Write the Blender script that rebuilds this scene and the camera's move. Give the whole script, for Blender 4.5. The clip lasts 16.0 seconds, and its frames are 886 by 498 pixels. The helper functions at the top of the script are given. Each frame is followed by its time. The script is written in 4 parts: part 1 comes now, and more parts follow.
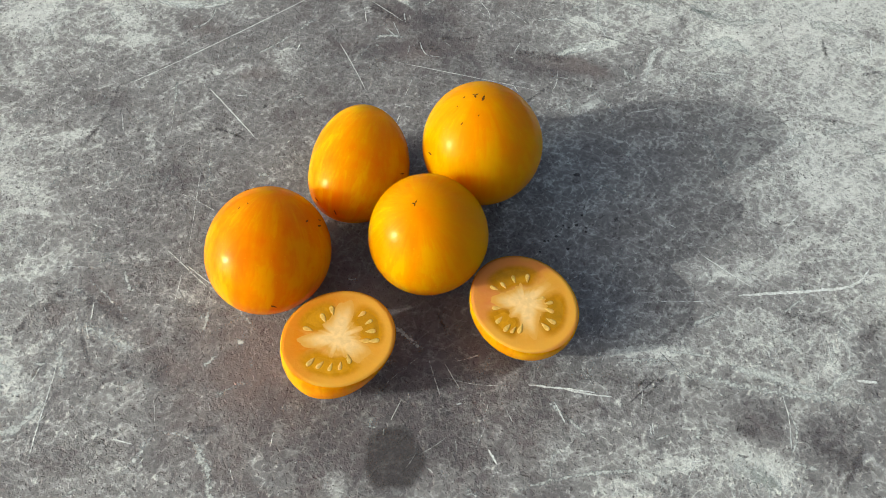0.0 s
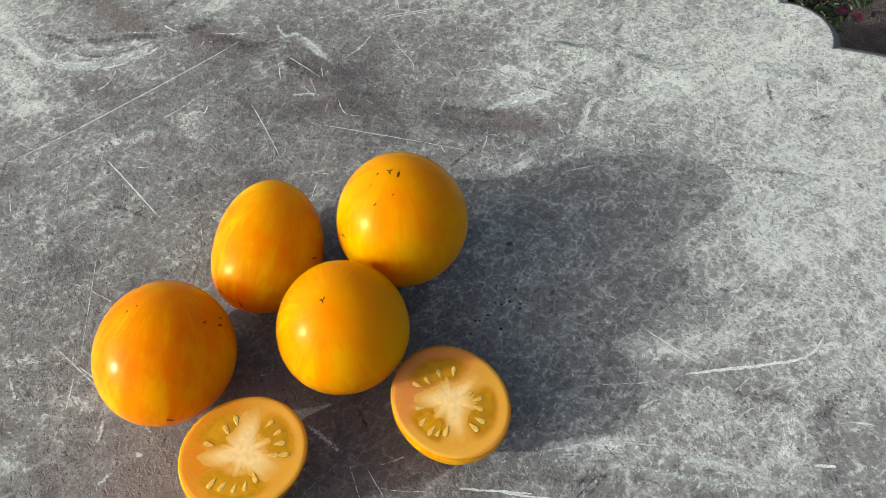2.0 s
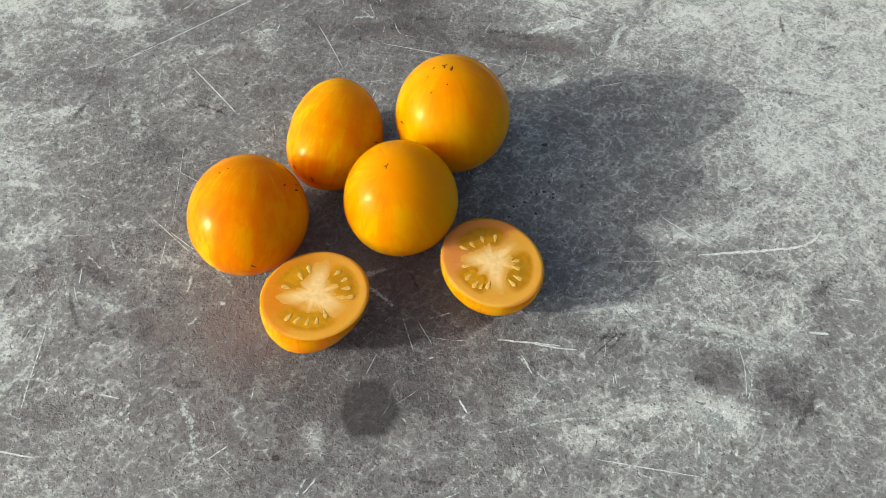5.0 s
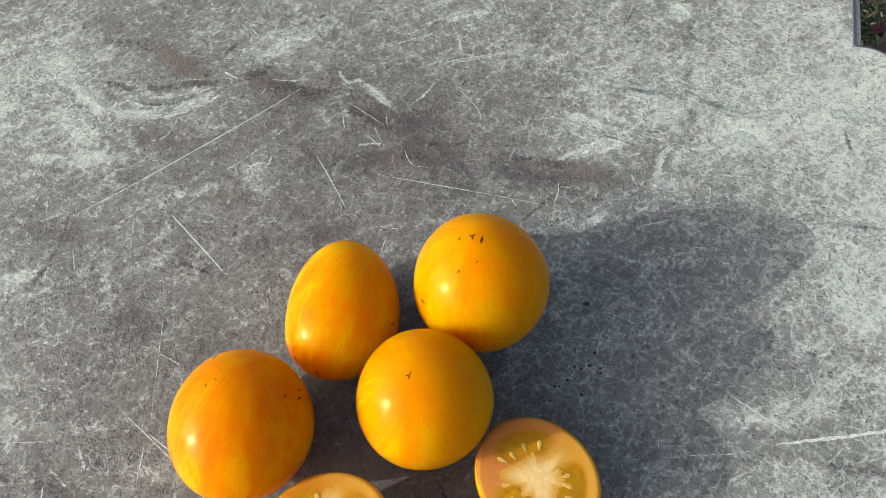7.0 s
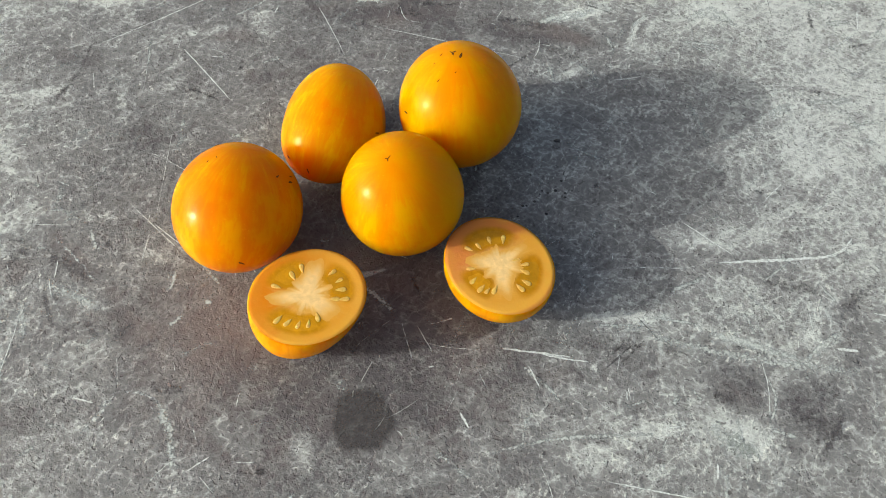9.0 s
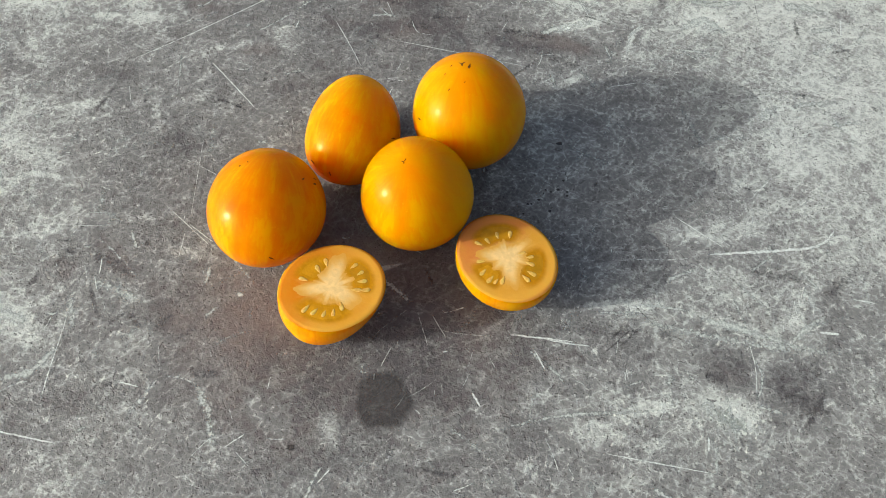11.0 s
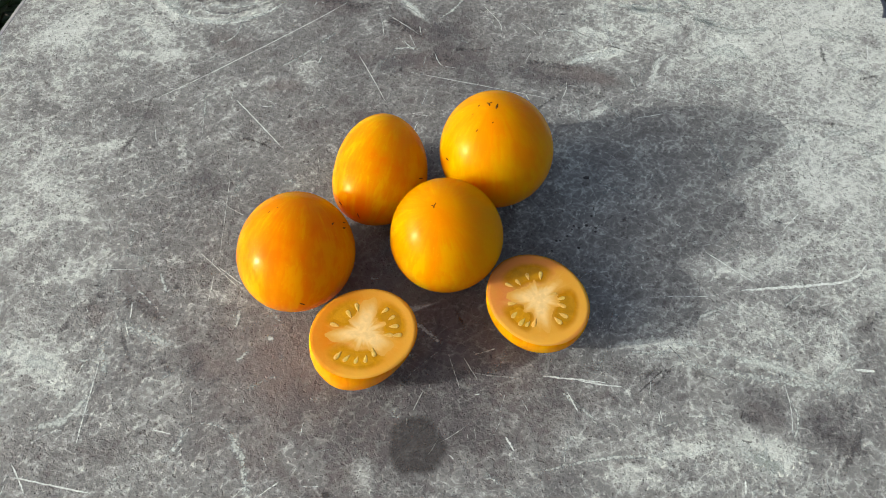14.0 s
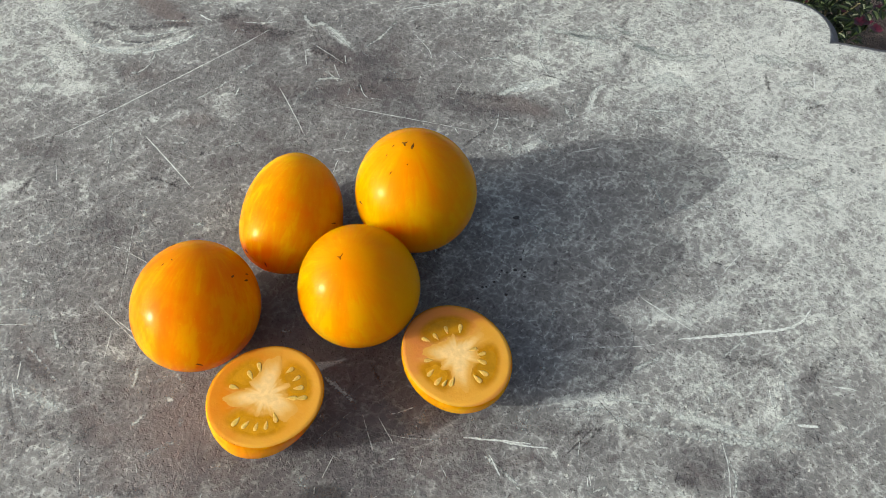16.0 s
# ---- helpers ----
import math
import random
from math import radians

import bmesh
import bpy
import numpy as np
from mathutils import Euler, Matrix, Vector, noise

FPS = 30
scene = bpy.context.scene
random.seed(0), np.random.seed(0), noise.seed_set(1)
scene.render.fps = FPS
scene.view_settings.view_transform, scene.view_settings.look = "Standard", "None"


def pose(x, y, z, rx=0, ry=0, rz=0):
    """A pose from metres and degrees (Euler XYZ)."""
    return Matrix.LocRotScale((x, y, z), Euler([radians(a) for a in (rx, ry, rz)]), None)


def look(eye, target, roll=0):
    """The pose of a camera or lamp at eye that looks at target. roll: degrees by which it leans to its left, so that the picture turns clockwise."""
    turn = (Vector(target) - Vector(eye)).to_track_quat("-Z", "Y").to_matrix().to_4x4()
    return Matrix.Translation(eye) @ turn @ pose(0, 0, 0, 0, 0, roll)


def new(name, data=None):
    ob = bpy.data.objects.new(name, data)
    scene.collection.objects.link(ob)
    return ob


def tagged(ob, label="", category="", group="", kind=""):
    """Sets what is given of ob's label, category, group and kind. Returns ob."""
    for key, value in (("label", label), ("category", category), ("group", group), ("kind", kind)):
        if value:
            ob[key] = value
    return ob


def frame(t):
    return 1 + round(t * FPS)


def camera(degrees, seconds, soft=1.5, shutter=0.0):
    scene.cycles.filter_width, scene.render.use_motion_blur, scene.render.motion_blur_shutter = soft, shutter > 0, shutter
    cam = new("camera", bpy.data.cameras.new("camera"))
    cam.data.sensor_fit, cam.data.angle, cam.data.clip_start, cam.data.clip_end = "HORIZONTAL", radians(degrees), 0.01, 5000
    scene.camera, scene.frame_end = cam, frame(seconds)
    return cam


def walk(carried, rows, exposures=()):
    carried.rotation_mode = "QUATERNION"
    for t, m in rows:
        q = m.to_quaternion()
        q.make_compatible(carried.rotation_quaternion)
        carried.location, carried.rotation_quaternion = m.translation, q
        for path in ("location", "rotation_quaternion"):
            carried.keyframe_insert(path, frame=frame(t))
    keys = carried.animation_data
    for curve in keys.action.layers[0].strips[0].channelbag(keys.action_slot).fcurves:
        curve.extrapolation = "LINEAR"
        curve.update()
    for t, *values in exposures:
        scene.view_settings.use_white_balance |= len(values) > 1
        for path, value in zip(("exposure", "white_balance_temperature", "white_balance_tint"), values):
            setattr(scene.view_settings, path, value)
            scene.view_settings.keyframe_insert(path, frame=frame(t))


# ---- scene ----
cam = camera(57.34, 16.0, soft=1.0)
PATH = [
    (0, (0.00832, -0.18033, 1.06155), (0.01084, 0.01525, 0.71264), 1.94),
    (0.5, (-0.00215, -0.15093, 1.05623), (0.00312, 0.04403, 0.707), 1.78),
    (1, (0.00719, -0.12141, 1.04714), (0.01636, 0.07481, 0.6987), 1.76),
    (1.5, (0.02332, -0.10903, 1.04207), (0.03665, 0.08693, 0.69361), 2.23),
    (2, (0.03027, -0.13518, 1.0519), (0.04637, 0.06086, 0.70361), 3.11),
    (2.5, (0.01578, -0.17434, 1.05498), (0.03208, 0.02329, 0.70759), 3.93),
    (3, (0.01631, -0.19536, 1.05683), (0.03074, 0.00297, 0.70976), 4.54),
    (3.2, (0.02298, -0.203, 1.05875), (0.03587, -0.00412, 0.71194), 4.53),
    (4.25, (0.0265, -0.2125, 1.0665), (0.0357, -0.0136, 0.7196), 3.20),
    (5.3, (0.0098, -0.19766, 1.06698), (0.01531, 0.00124, 0.71997), 1.83),
    (5.5, (0.00247, -0.18949, 1.06427), (0.00859, 0.0093, 0.71722), 1.77),
    (6, (-0.01722, -0.16313, 1.0586), (-0.01114, 0.03507, 0.71121), 1.28),
    (6.5, (-0.01202, -0.14015, 1.05726), (-0.00438, 0.05832, 0.71006), 1.27),
    (7, (0.00384, -0.10884, 1.05332), (0.01426, 0.08985, 0.70631), 1.80),
    (7.5, (0.01552, -0.10128, 1.0434), (0.02788, 0.09769, 0.69662), 2.56),
    (8, (0.02464, -0.13024, 1.03983), (0.03665, 0.06936, 0.69339), 3.33),
    (8.5, (0.01869, -0.16667, 1.04346), (0.02857, 0.03188, 0.69636), 3.74),
    (9, (0.01622, -0.19208, 1.04574), (0.02267, 0.00541, 0.69796), 3.70),
    (9.2, (0.01823, -0.19917, 1.0443), (0.02144, -0.00184, 0.69638), 3.16),
    (10.25, (0.0172, -0.2125, 1.0580), (0.0196, -0.0141, 0.7107), 2.30),
    (11.3, (0.01379, -0.20715, 1.07109), (0.0154, -0.00777, 0.72433), 1.79),
    (11.5, (0.01431, -0.20337, 1.06967), (0.01486, -0.00452, 0.7226), 1.38),
    (12, (0.00921, -0.18811, 1.06325), (0.0091, 0.00995, 0.71573), 0.95),
    (12.5, (0.00876, -0.17867, 1.07149), (0.00764, 0.01983, 0.72422), 0.62),
    (13, (0.00631, -0.18906, 1.07471), (0.00487, 0.00892, 0.72715), 0.63),
    (13.5, (-0.00136, -0.19497, 1.07842), (-0.004, 0.00327, 0.73101), 0.29),
    (14, (0.00528, -0.1935, 1.07782), (0.00238, 0.00526, 0.73071), -0.02),
    (14.5, (0.01219, -0.18332, 1.07472), (0.00996, 0.01536, 0.72756), -0.33),
    (15, (0.00599, -0.1626, 1.06966), (0.00549, 0.0368, 0.72291), -0.41),
    (15.5, (0.01065, -0.15522, 1.06359), (0.01271, 0.04523, 0.71744), 0.14),
    (16, (0.03465, -0.16466, 1.06455), (0.0397, 0.0373, 0.71931), 1.34),
]
walk(cam, [(t, look(eye, target, roll)) for t, eye, target, roll in PATH],
     exposures=[(0.0, 0.25, 6530, 10), (16.0, 0.25, 6530, 10)])

# ---- world, sun, exposure ----
SUN_HEADING, SUN_HEIGHT = 13.3, 19.3   # the way the light travels, from +x, and the sun's elevation
world = bpy.data.worlds.new("sky")
scene.world = world
world.use_nodes = True
sky = world.node_tree.nodes.new("ShaderNodeTexSky")
sky.sky_type, sky.sun_disc = "NISHITA", False
sky.dust_density, sky.air_density, sky.ozone_density = 7.0, 0.8, 0.5
sky.sun_elevation, sky.sun_rotation = radians(SUN_HEIGHT), radians(90 - SUN_HEADING - 180)
haze = world.node_tree.nodes.new("ShaderNodeHueSaturation")   # a thin veil of haze takes the blue down
haze.inputs["Saturation"].default_value = 0.75
world.node_tree.links.new(sky.outputs[0], haze.inputs["Color"])
world.node_tree.links.new(haze.outputs[0], world.node_tree.nodes["Background"].inputs[0])
world.node_tree.nodes["Background"].inputs[1].default_value = 0.18
sun = new("sun", bpy.data.lights.new("sun", "SUN"))
sun.data.energy, sun.data.angle, sun.data.color = 3.45, radians(0.4), (1.0, 0.968, 0.905)
way = Vector((math.cos(radians(SUN_HEADING)) * math.cos(radians(SUN_HEIGHT)),
              math.sin(radians(SUN_HEADING)) * math.cos(radians(SUN_HEIGHT)), -math.sin(radians(SUN_HEIGHT))))
sun.matrix_world = look(Vector((0, 0, 0.74)) - way * 6, (0, 0, 0.74))

TOP = 0.74   # height of the tabletop


# ---- node helpers ----
class Nodes:
    """A small writer of node materials."""

    def __init__(self, name):
        self.mat = bpy.data.materials.new(name)
        self.mat.use_nodes = True
        self.tree = self.mat.node_tree
        self.bsdf = self.tree.nodes["Principled BSDF"]

    def add(self, kind, inputs=(), out=0, **attrs):
        node = self.tree.nodes.new("ShaderNode" + kind)
        for key, value in attrs.items():
            setattr(node, key, value)
        for key, value in dict(inputs).items():
            self.give(node.inputs[key], value)
        return node.outputs[out]

    def give(self, socket, value):
        if isinstance(value, bpy.types.NodeSocket):
            self.tree.links.new(value, socket)
        else:
            socket.default_value = value

    def place(self):
        return self.add("TexCoord", out="Object")

    def math(self, op, a, b=0.0, c=0.0, clamp=False):
        return self.add("Math", {0: a, 1: b, 2: c}, operation=op, use_clamp=clamp)

    def vec(self, op, a, b=(0, 0, 0)):
        return self.add("VectorMath", {0: a, 1: b}, operation=op)

    def noise(self, at, scale, detail=3.0, rough=0.55, distort=0.0, out=0):
        return self.add("TexNoise", {"Vector": at, "Scale": scale, "Detail": detail, "Roughness": rough, "Distortion": distort}, out=out)

    def stretch(self, at, scale=(1, 1, 1), turn=0.0, shift=(0, 0, 0)):
        """Coordinates for a pattern drawn out along its own x (small first scale), which points turn degrees from +x."""
        return self.add("Mapping", {"Vector": at, "Location": shift, "Rotation": (0, 0, radians(turn)), "Scale": tuple(1 / c for c in scale)}, vector_type="TEXTURE")

    def span(self, value, low, high, to_low=0.0, to_high=1.0):
        return self.add("MapRange", {"Value": value, "From Min": low, "From Max": high, "To Min": to_low, "To Max": to_high},
                        interpolation_type="SMOOTHSTEP")

    def mix(self, how_much, a, b):
        node = self.tree.nodes.new("ShaderNodeMix")
        node.data_type = "RGBA"
        colour = lambda c: (*c, 1.0) if isinstance(c, tuple) and len(c) == 3 else c
        self.give(node.inputs[0], how_much)
        self.give(node.inputs[6], colour(a))
        self.give(node.inputs[7], colour(b))
        return node.outputs[2]

    def bump(self, height, depth, strength=1.0):
        return self.add("Bump", {"Height": height, "Distance": depth, "Strength": strength})

    def finish(self, colour, rough=0.5, **more):
        self.give(self.bsdf.inputs["Base Color"], (*colour, 1.0) if isinstance(colour, tuple) else colour)
        self.give(self.bsdf.inputs["Roughness"], rough)
        for key, value in more.items():
            self.give(self.bsdf.inputs[key.replace("_", " ")], value)
        return self.mat


def mesh_of(name, bm, smooth=True):
    data = bpy.data.meshes.new(name)
    bm.normal_update()
    bm.to_mesh(data)
    bm.free()
    if smooth:
        for face in data.polygons:
            face.use_smooth = True
    return data


def part(name, data, material, parent, label="", kind=""):
    """Links a mesh (or bmesh) as one object under a thing or a part."""
    if isinstance(data, bmesh.types.BMesh):
        data = mesh_of(name, data)
    if not data.materials:
        data.materials.append(material)
    ob = new(name, data)
    ob.parent = parent
    return tagged(ob, label, kind=kind)


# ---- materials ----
# Cloudy patches of the tabletop's worn cement finish, and shade painted round the fruit: x, y, radii, how much lighter
# or darker.
DARK_AND_SHADE_PATCHES = [
    # First two put the fruit's shade into colour; the first is partly dark cement.
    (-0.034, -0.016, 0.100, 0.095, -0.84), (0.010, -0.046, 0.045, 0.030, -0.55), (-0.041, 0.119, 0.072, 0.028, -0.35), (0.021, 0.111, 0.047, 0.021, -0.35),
    (0.170, -0.081, 0.018, 0.017, -0.5), (0.228, 0.106, 0.014, 0.017, -0.2), (0.141, -0.071, 0.017, 0.016, -0.35),
    (0.015, -0.083, 0.048, 0.023, -0.25), (-0.159, 0.081, 0.033, 0.024, -0.25),
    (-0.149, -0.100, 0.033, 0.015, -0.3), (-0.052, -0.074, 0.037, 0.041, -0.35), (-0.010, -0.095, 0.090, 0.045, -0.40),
    (-0.118, 0.179, 0.026, 0.024, -0.45), (-0.065, 0.163, 0.037, 0.017, -0.5),
    (-0.008, 0.143, 0.030, 0.022, -0.5), (0.077, 0.110, 0.035, 0.017, -0.4), (-0.043, 0.078, 0.023, 0.021, -0.3),
    (0.215, -0.060, 0.036, 0.050, -0.45), (0.040, 0.170, 0.085, 0.050, -0.32), (-0.030, 0.130, 0.080, 0.040, -0.22),
]
LIGHT_PATCHES = [
    (-0.098, 0.196, 0.024, 0.020, 0.32),
    # (0.064, 0.015) pales the cement under the fruit's cast shadow, to lighten that shade.
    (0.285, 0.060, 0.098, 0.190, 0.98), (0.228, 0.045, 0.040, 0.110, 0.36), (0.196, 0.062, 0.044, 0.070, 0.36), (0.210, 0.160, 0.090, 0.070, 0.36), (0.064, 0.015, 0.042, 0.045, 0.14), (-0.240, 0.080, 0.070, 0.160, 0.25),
    (0.148, 0.140, 0.095, 0.050, 0.28), (0.150, 0.190, 0.110, 0.060, 0.35), (0.134, -0.050, 0.066, 0.017, 0.3),
    (0.137, -0.101, 0.026, 0.015, 0.45), (-0.232, 0.137, 0.039, 0.037, 0.3), (-0.206, 0.030, 0.040, 0.040, 0.35),
    (-0.179, -0.060, 0.023, 0.023, 0.3), (-0.106, -0.090, 0.014, 0.028, 0.2),
    (0.090, -0.102, 0.038, 0.017, 0.25), (0.199, -0.030, 0.016, 0.051, 0.2), (-0.147, 0.150, 0.047, 0.015, 0.3),
    (-0.190, 0.180, 0.040, 0.046, 0.45), (0.051, 0.201, 0.072, 0.025, 0.25), (0.133, 0.150, 0.048, 0.034, 0.2),
    (-0.059, 0.202, 0.021, 0.017, 0.25), (0.088, 0.129, 0.019, 0.014, 0.4), (0.226, 0.199, 0.018, 0.040, 0.3),
]
FRONT_PATCHES = [
    (-0.128, -0.101, 0.025, 0.028, 0.40), (0.013, -0.107, 0.012, 0.014, 0.40), (0.078, -0.092, 0.020, 0.016, 0.40),
    (0.126, -0.097, 0.022, 0.022, 0.40), (-0.072, -0.114, 0.018, 0.012, 0.25), (0.172, -0.080, 0.014, 0.020, 0.30),
]


# trowel smears and worn bands: ends, half width, how much lighter or darker
PALE_LEFT = [
    (-0.226, 0.129, -0.200, 0.155, 0.0113, 0.35), (-0.180, 0.121, -0.136, 0.123, 0.0044, 0.4), (-0.213, 0.110, -0.203, 0.090, 0.0037, 0.35), (-0.074, 0.120, -0.068, 0.102, 0.0085, 0.3),
    (-0.112, 0.099, -0.087, 0.108, 0.0025, 0.4), (-0.189, 0.056, -0.156, 0.064, 0.0029, 0.4), (-0.136, 0.072, -0.128, 0.038, 0.0026, 0.4), (-0.127, 0.061, -0.105, 0.069, 0.0024, 0.3),
    (-0.208, 0.038, -0.169, 0.019, 0.0085, 0.3), (-0.188, 0.015, -0.169, 0.014, 0.0017, 0.5), (-0.197, -0.050, -0.153, -0.074, 0.0075, 0.45), (-0.184, -0.021, -0.153, -0.005, 0.0060, 0.35),
    (-0.112, -0.024, -0.087, -0.031, 0.0034, 0.35), (-0.064, -0.094, -0.046, -0.111, 0.0071, 0.3), (-0.030, -0.101, -0.027, -0.117, 0.0047, 0.4), (-0.216, 0.026, -0.196, 0.004, 0.0069, 0.3),
]

PALE_RIGHT = [
    (0.081, 0.125, 0.104, 0.130, 0.0041, 0.6), (0.073, 0.148, 0.101, 0.135, 0.0022, 0.4), (0.115, 0.105, 0.122, 0.125, 0.0016, 0.5), (0.140, 0.121, 0.178, 0.143, 0.0111, 0.3),
    (0.081, -0.049, 0.119, -0.047, 0.0028, 0.55), (0.131, -0.053, 0.178, -0.068, 0.0042, 0.5), (0.125, -0.010, 0.169, -0.004, 0.0067, 0.3), (0.137, -0.034, 0.154, -0.039, 0.0116, 0.25),
    (0.134, -0.094, 0.154, -0.102, 0.0095, 0.5), (0.177, -0.040, 0.177, -0.061, 0.0043, 0.4), (0.093, -0.098, 0.119, -0.095, 0.0031, 0.4), (0.051, -0.090, 0.065, -0.093, 0.0048, 0.25),
    (0.031, -0.095, 0.043, -0.112, 0.0059, 0.3), (0.069, -0.106, 0.096, -0.109, 0.0047, 0.3), (0.161, -0.069, 0.153, -0.081, 0.0032, 0.3), (0.185, 0.064, 0.196, 0.022, 0.0100, 0.2),
]

DARK_LEFT = [
    (-0.129, 0.141, -0.106, 0.133, 0.0128, -0.3), (-0.098, 0.100, -0.077, 0.102, 0.0046, -0.25), (-0.051, 0.121, 0.003, 0.117, 0.0070, -0.3), (-0.175, 0.083, -0.144, 0.081, 0.0075, -0.3),
    (-0.128, 0.038, -0.107, 0.035, 0.0100, -0.25), (-0.249, 0.141, -0.234, 0.124, 0.0064, -0.25), (-0.222, 0.092, -0.210, 0.080, 0.0061, -0.25), (-0.167, -0.037, -0.151, -0.038, 0.0078, -0.35),
    (-0.149, -0.016, -0.123, -0.042, 0.0052, -0.35), (-0.119, -0.057, -0.095, -0.064, 0.0075, -0.25), (-0.081, -0.059, -0.060, -0.069, 0.0112, -0.25), (-0.152, -0.098, -0.128, -0.100, 0.0071, -0.25),
    (-0.119, -0.043, -0.110, -0.048, 0.0051, -0.2), (-0.123, 0.118, -0.139, 0.105, 0.0062, -0.2),
]

DARK_RIGHT = [
    (0.034, 0.116, 0.071, 0.106, 0.0070, -0.35), (0.015, 0.107, 0.030, 0.103, 0.0062, -0.25), (0.198, 0.084, 0.219, 0.077, 0.0024, -0.3), (0.117, 0.169, 0.118, 0.142, 0.0042, -0.15),
    (0.135, -0.072, 0.148, -0.082, 0.0085, -0.35), (0.096, -0.068, 0.114, -0.069, 0.0074, -0.3), (0.080, -0.059, 0.097, -0.062, 0.0050, -0.25), (0.164, -0.076, 0.176, -0.089, 0.0097, -0.45),
    (0.196, -0.033, 0.192, -0.071, 0.0063, -0.35), (0.068, -0.088, 0.082, -0.090, 0.0060, -0.25), (0.008, -0.091, 0.027, -0.096, 0.0084, -0.2), (0.227, 0.118, 0.232, 0.100, 0.0062, -0.35),
    (0.081, -0.072, 0.056, -0.078, 0.0049, -0.2), (0.109, -0.082, 0.092, -0.087, 0.0060, -0.2),
]

FAR_LEFT = [
    (-0.085, 0.175, -0.047, 0.156, 0.0078, -0.45), (-0.140, 0.197, -0.096, 0.166, 0.0071, -0.4), (-0.025, 0.150, 0.008, 0.136, 0.0083, -0.4), (-0.008, 0.128, 0.027, 0.117, 0.0094, -0.35),
    (0.062, 0.117, 0.096, 0.106, 0.0067, -0.4), (-0.175, 0.215, -0.147, 0.203, 0.0074, -0.3), (-0.049, 0.084, -0.028, 0.074, 0.0101, -0.25), (-0.169, 0.168, -0.149, 0.150, 0.0042, 0.5),
    (-0.149, 0.150, -0.119, 0.148, 0.0030, 0.55), (-0.119, 0.149, -0.095, 0.167, 0.0031, 0.5), (-0.149, 0.172, -0.126, 0.159, 0.0020, 0.45), (-0.126, 0.159, -0.096, 0.167, 0.0020, 0.4),
    (-0.183, 0.183, -0.169, 0.168, 0.0085, 0.35), (-0.174, 0.154, -0.149, 0.119, 0.0067, 0.3), (-0.072, 0.188, -0.056, 0.204, 0.0059, 0.4),
]

FAR_RIGHT = [
    (-0.025, 0.167, -0.008, 0.150, 0.0031, 0.8), (0.076, 0.121, 0.099, 0.129, 0.0036, 0.6), (0.141, 0.216, 0.150, 0.214, 0.0069, 0.7), (0.111, 0.159, 0.132, 0.150, 0.0048, 0.4),
    (0.160, 0.134, 0.175, 0.125, 0.0055, 0.35), (0.087, 0.151, 0.103, 0.142, 0.0025, 0.4), (0.016, 0.213, 0.043, 0.217, 0.0045, 0.3), (0.106, 0.103, 0.138, 0.106, 0.0040, 0.25),
    (-0.036, 0.159, -0.030, 0.136, 0.0017, 0.4), (0.112, 0.106, 0.126, 0.129, 0.0016, 0.5), (0.037, 0.155, 0.060, 0.158, 0.0085, -0.2), (0.126, 0.112, 0.111, 0.136, 0.0041, -0.15),
    (0.138, 0.200, 0.135, 0.165, 0.0044, -0.2), (0.050, 0.189, 0.079, 0.184, 0.0073, 0.15),
]


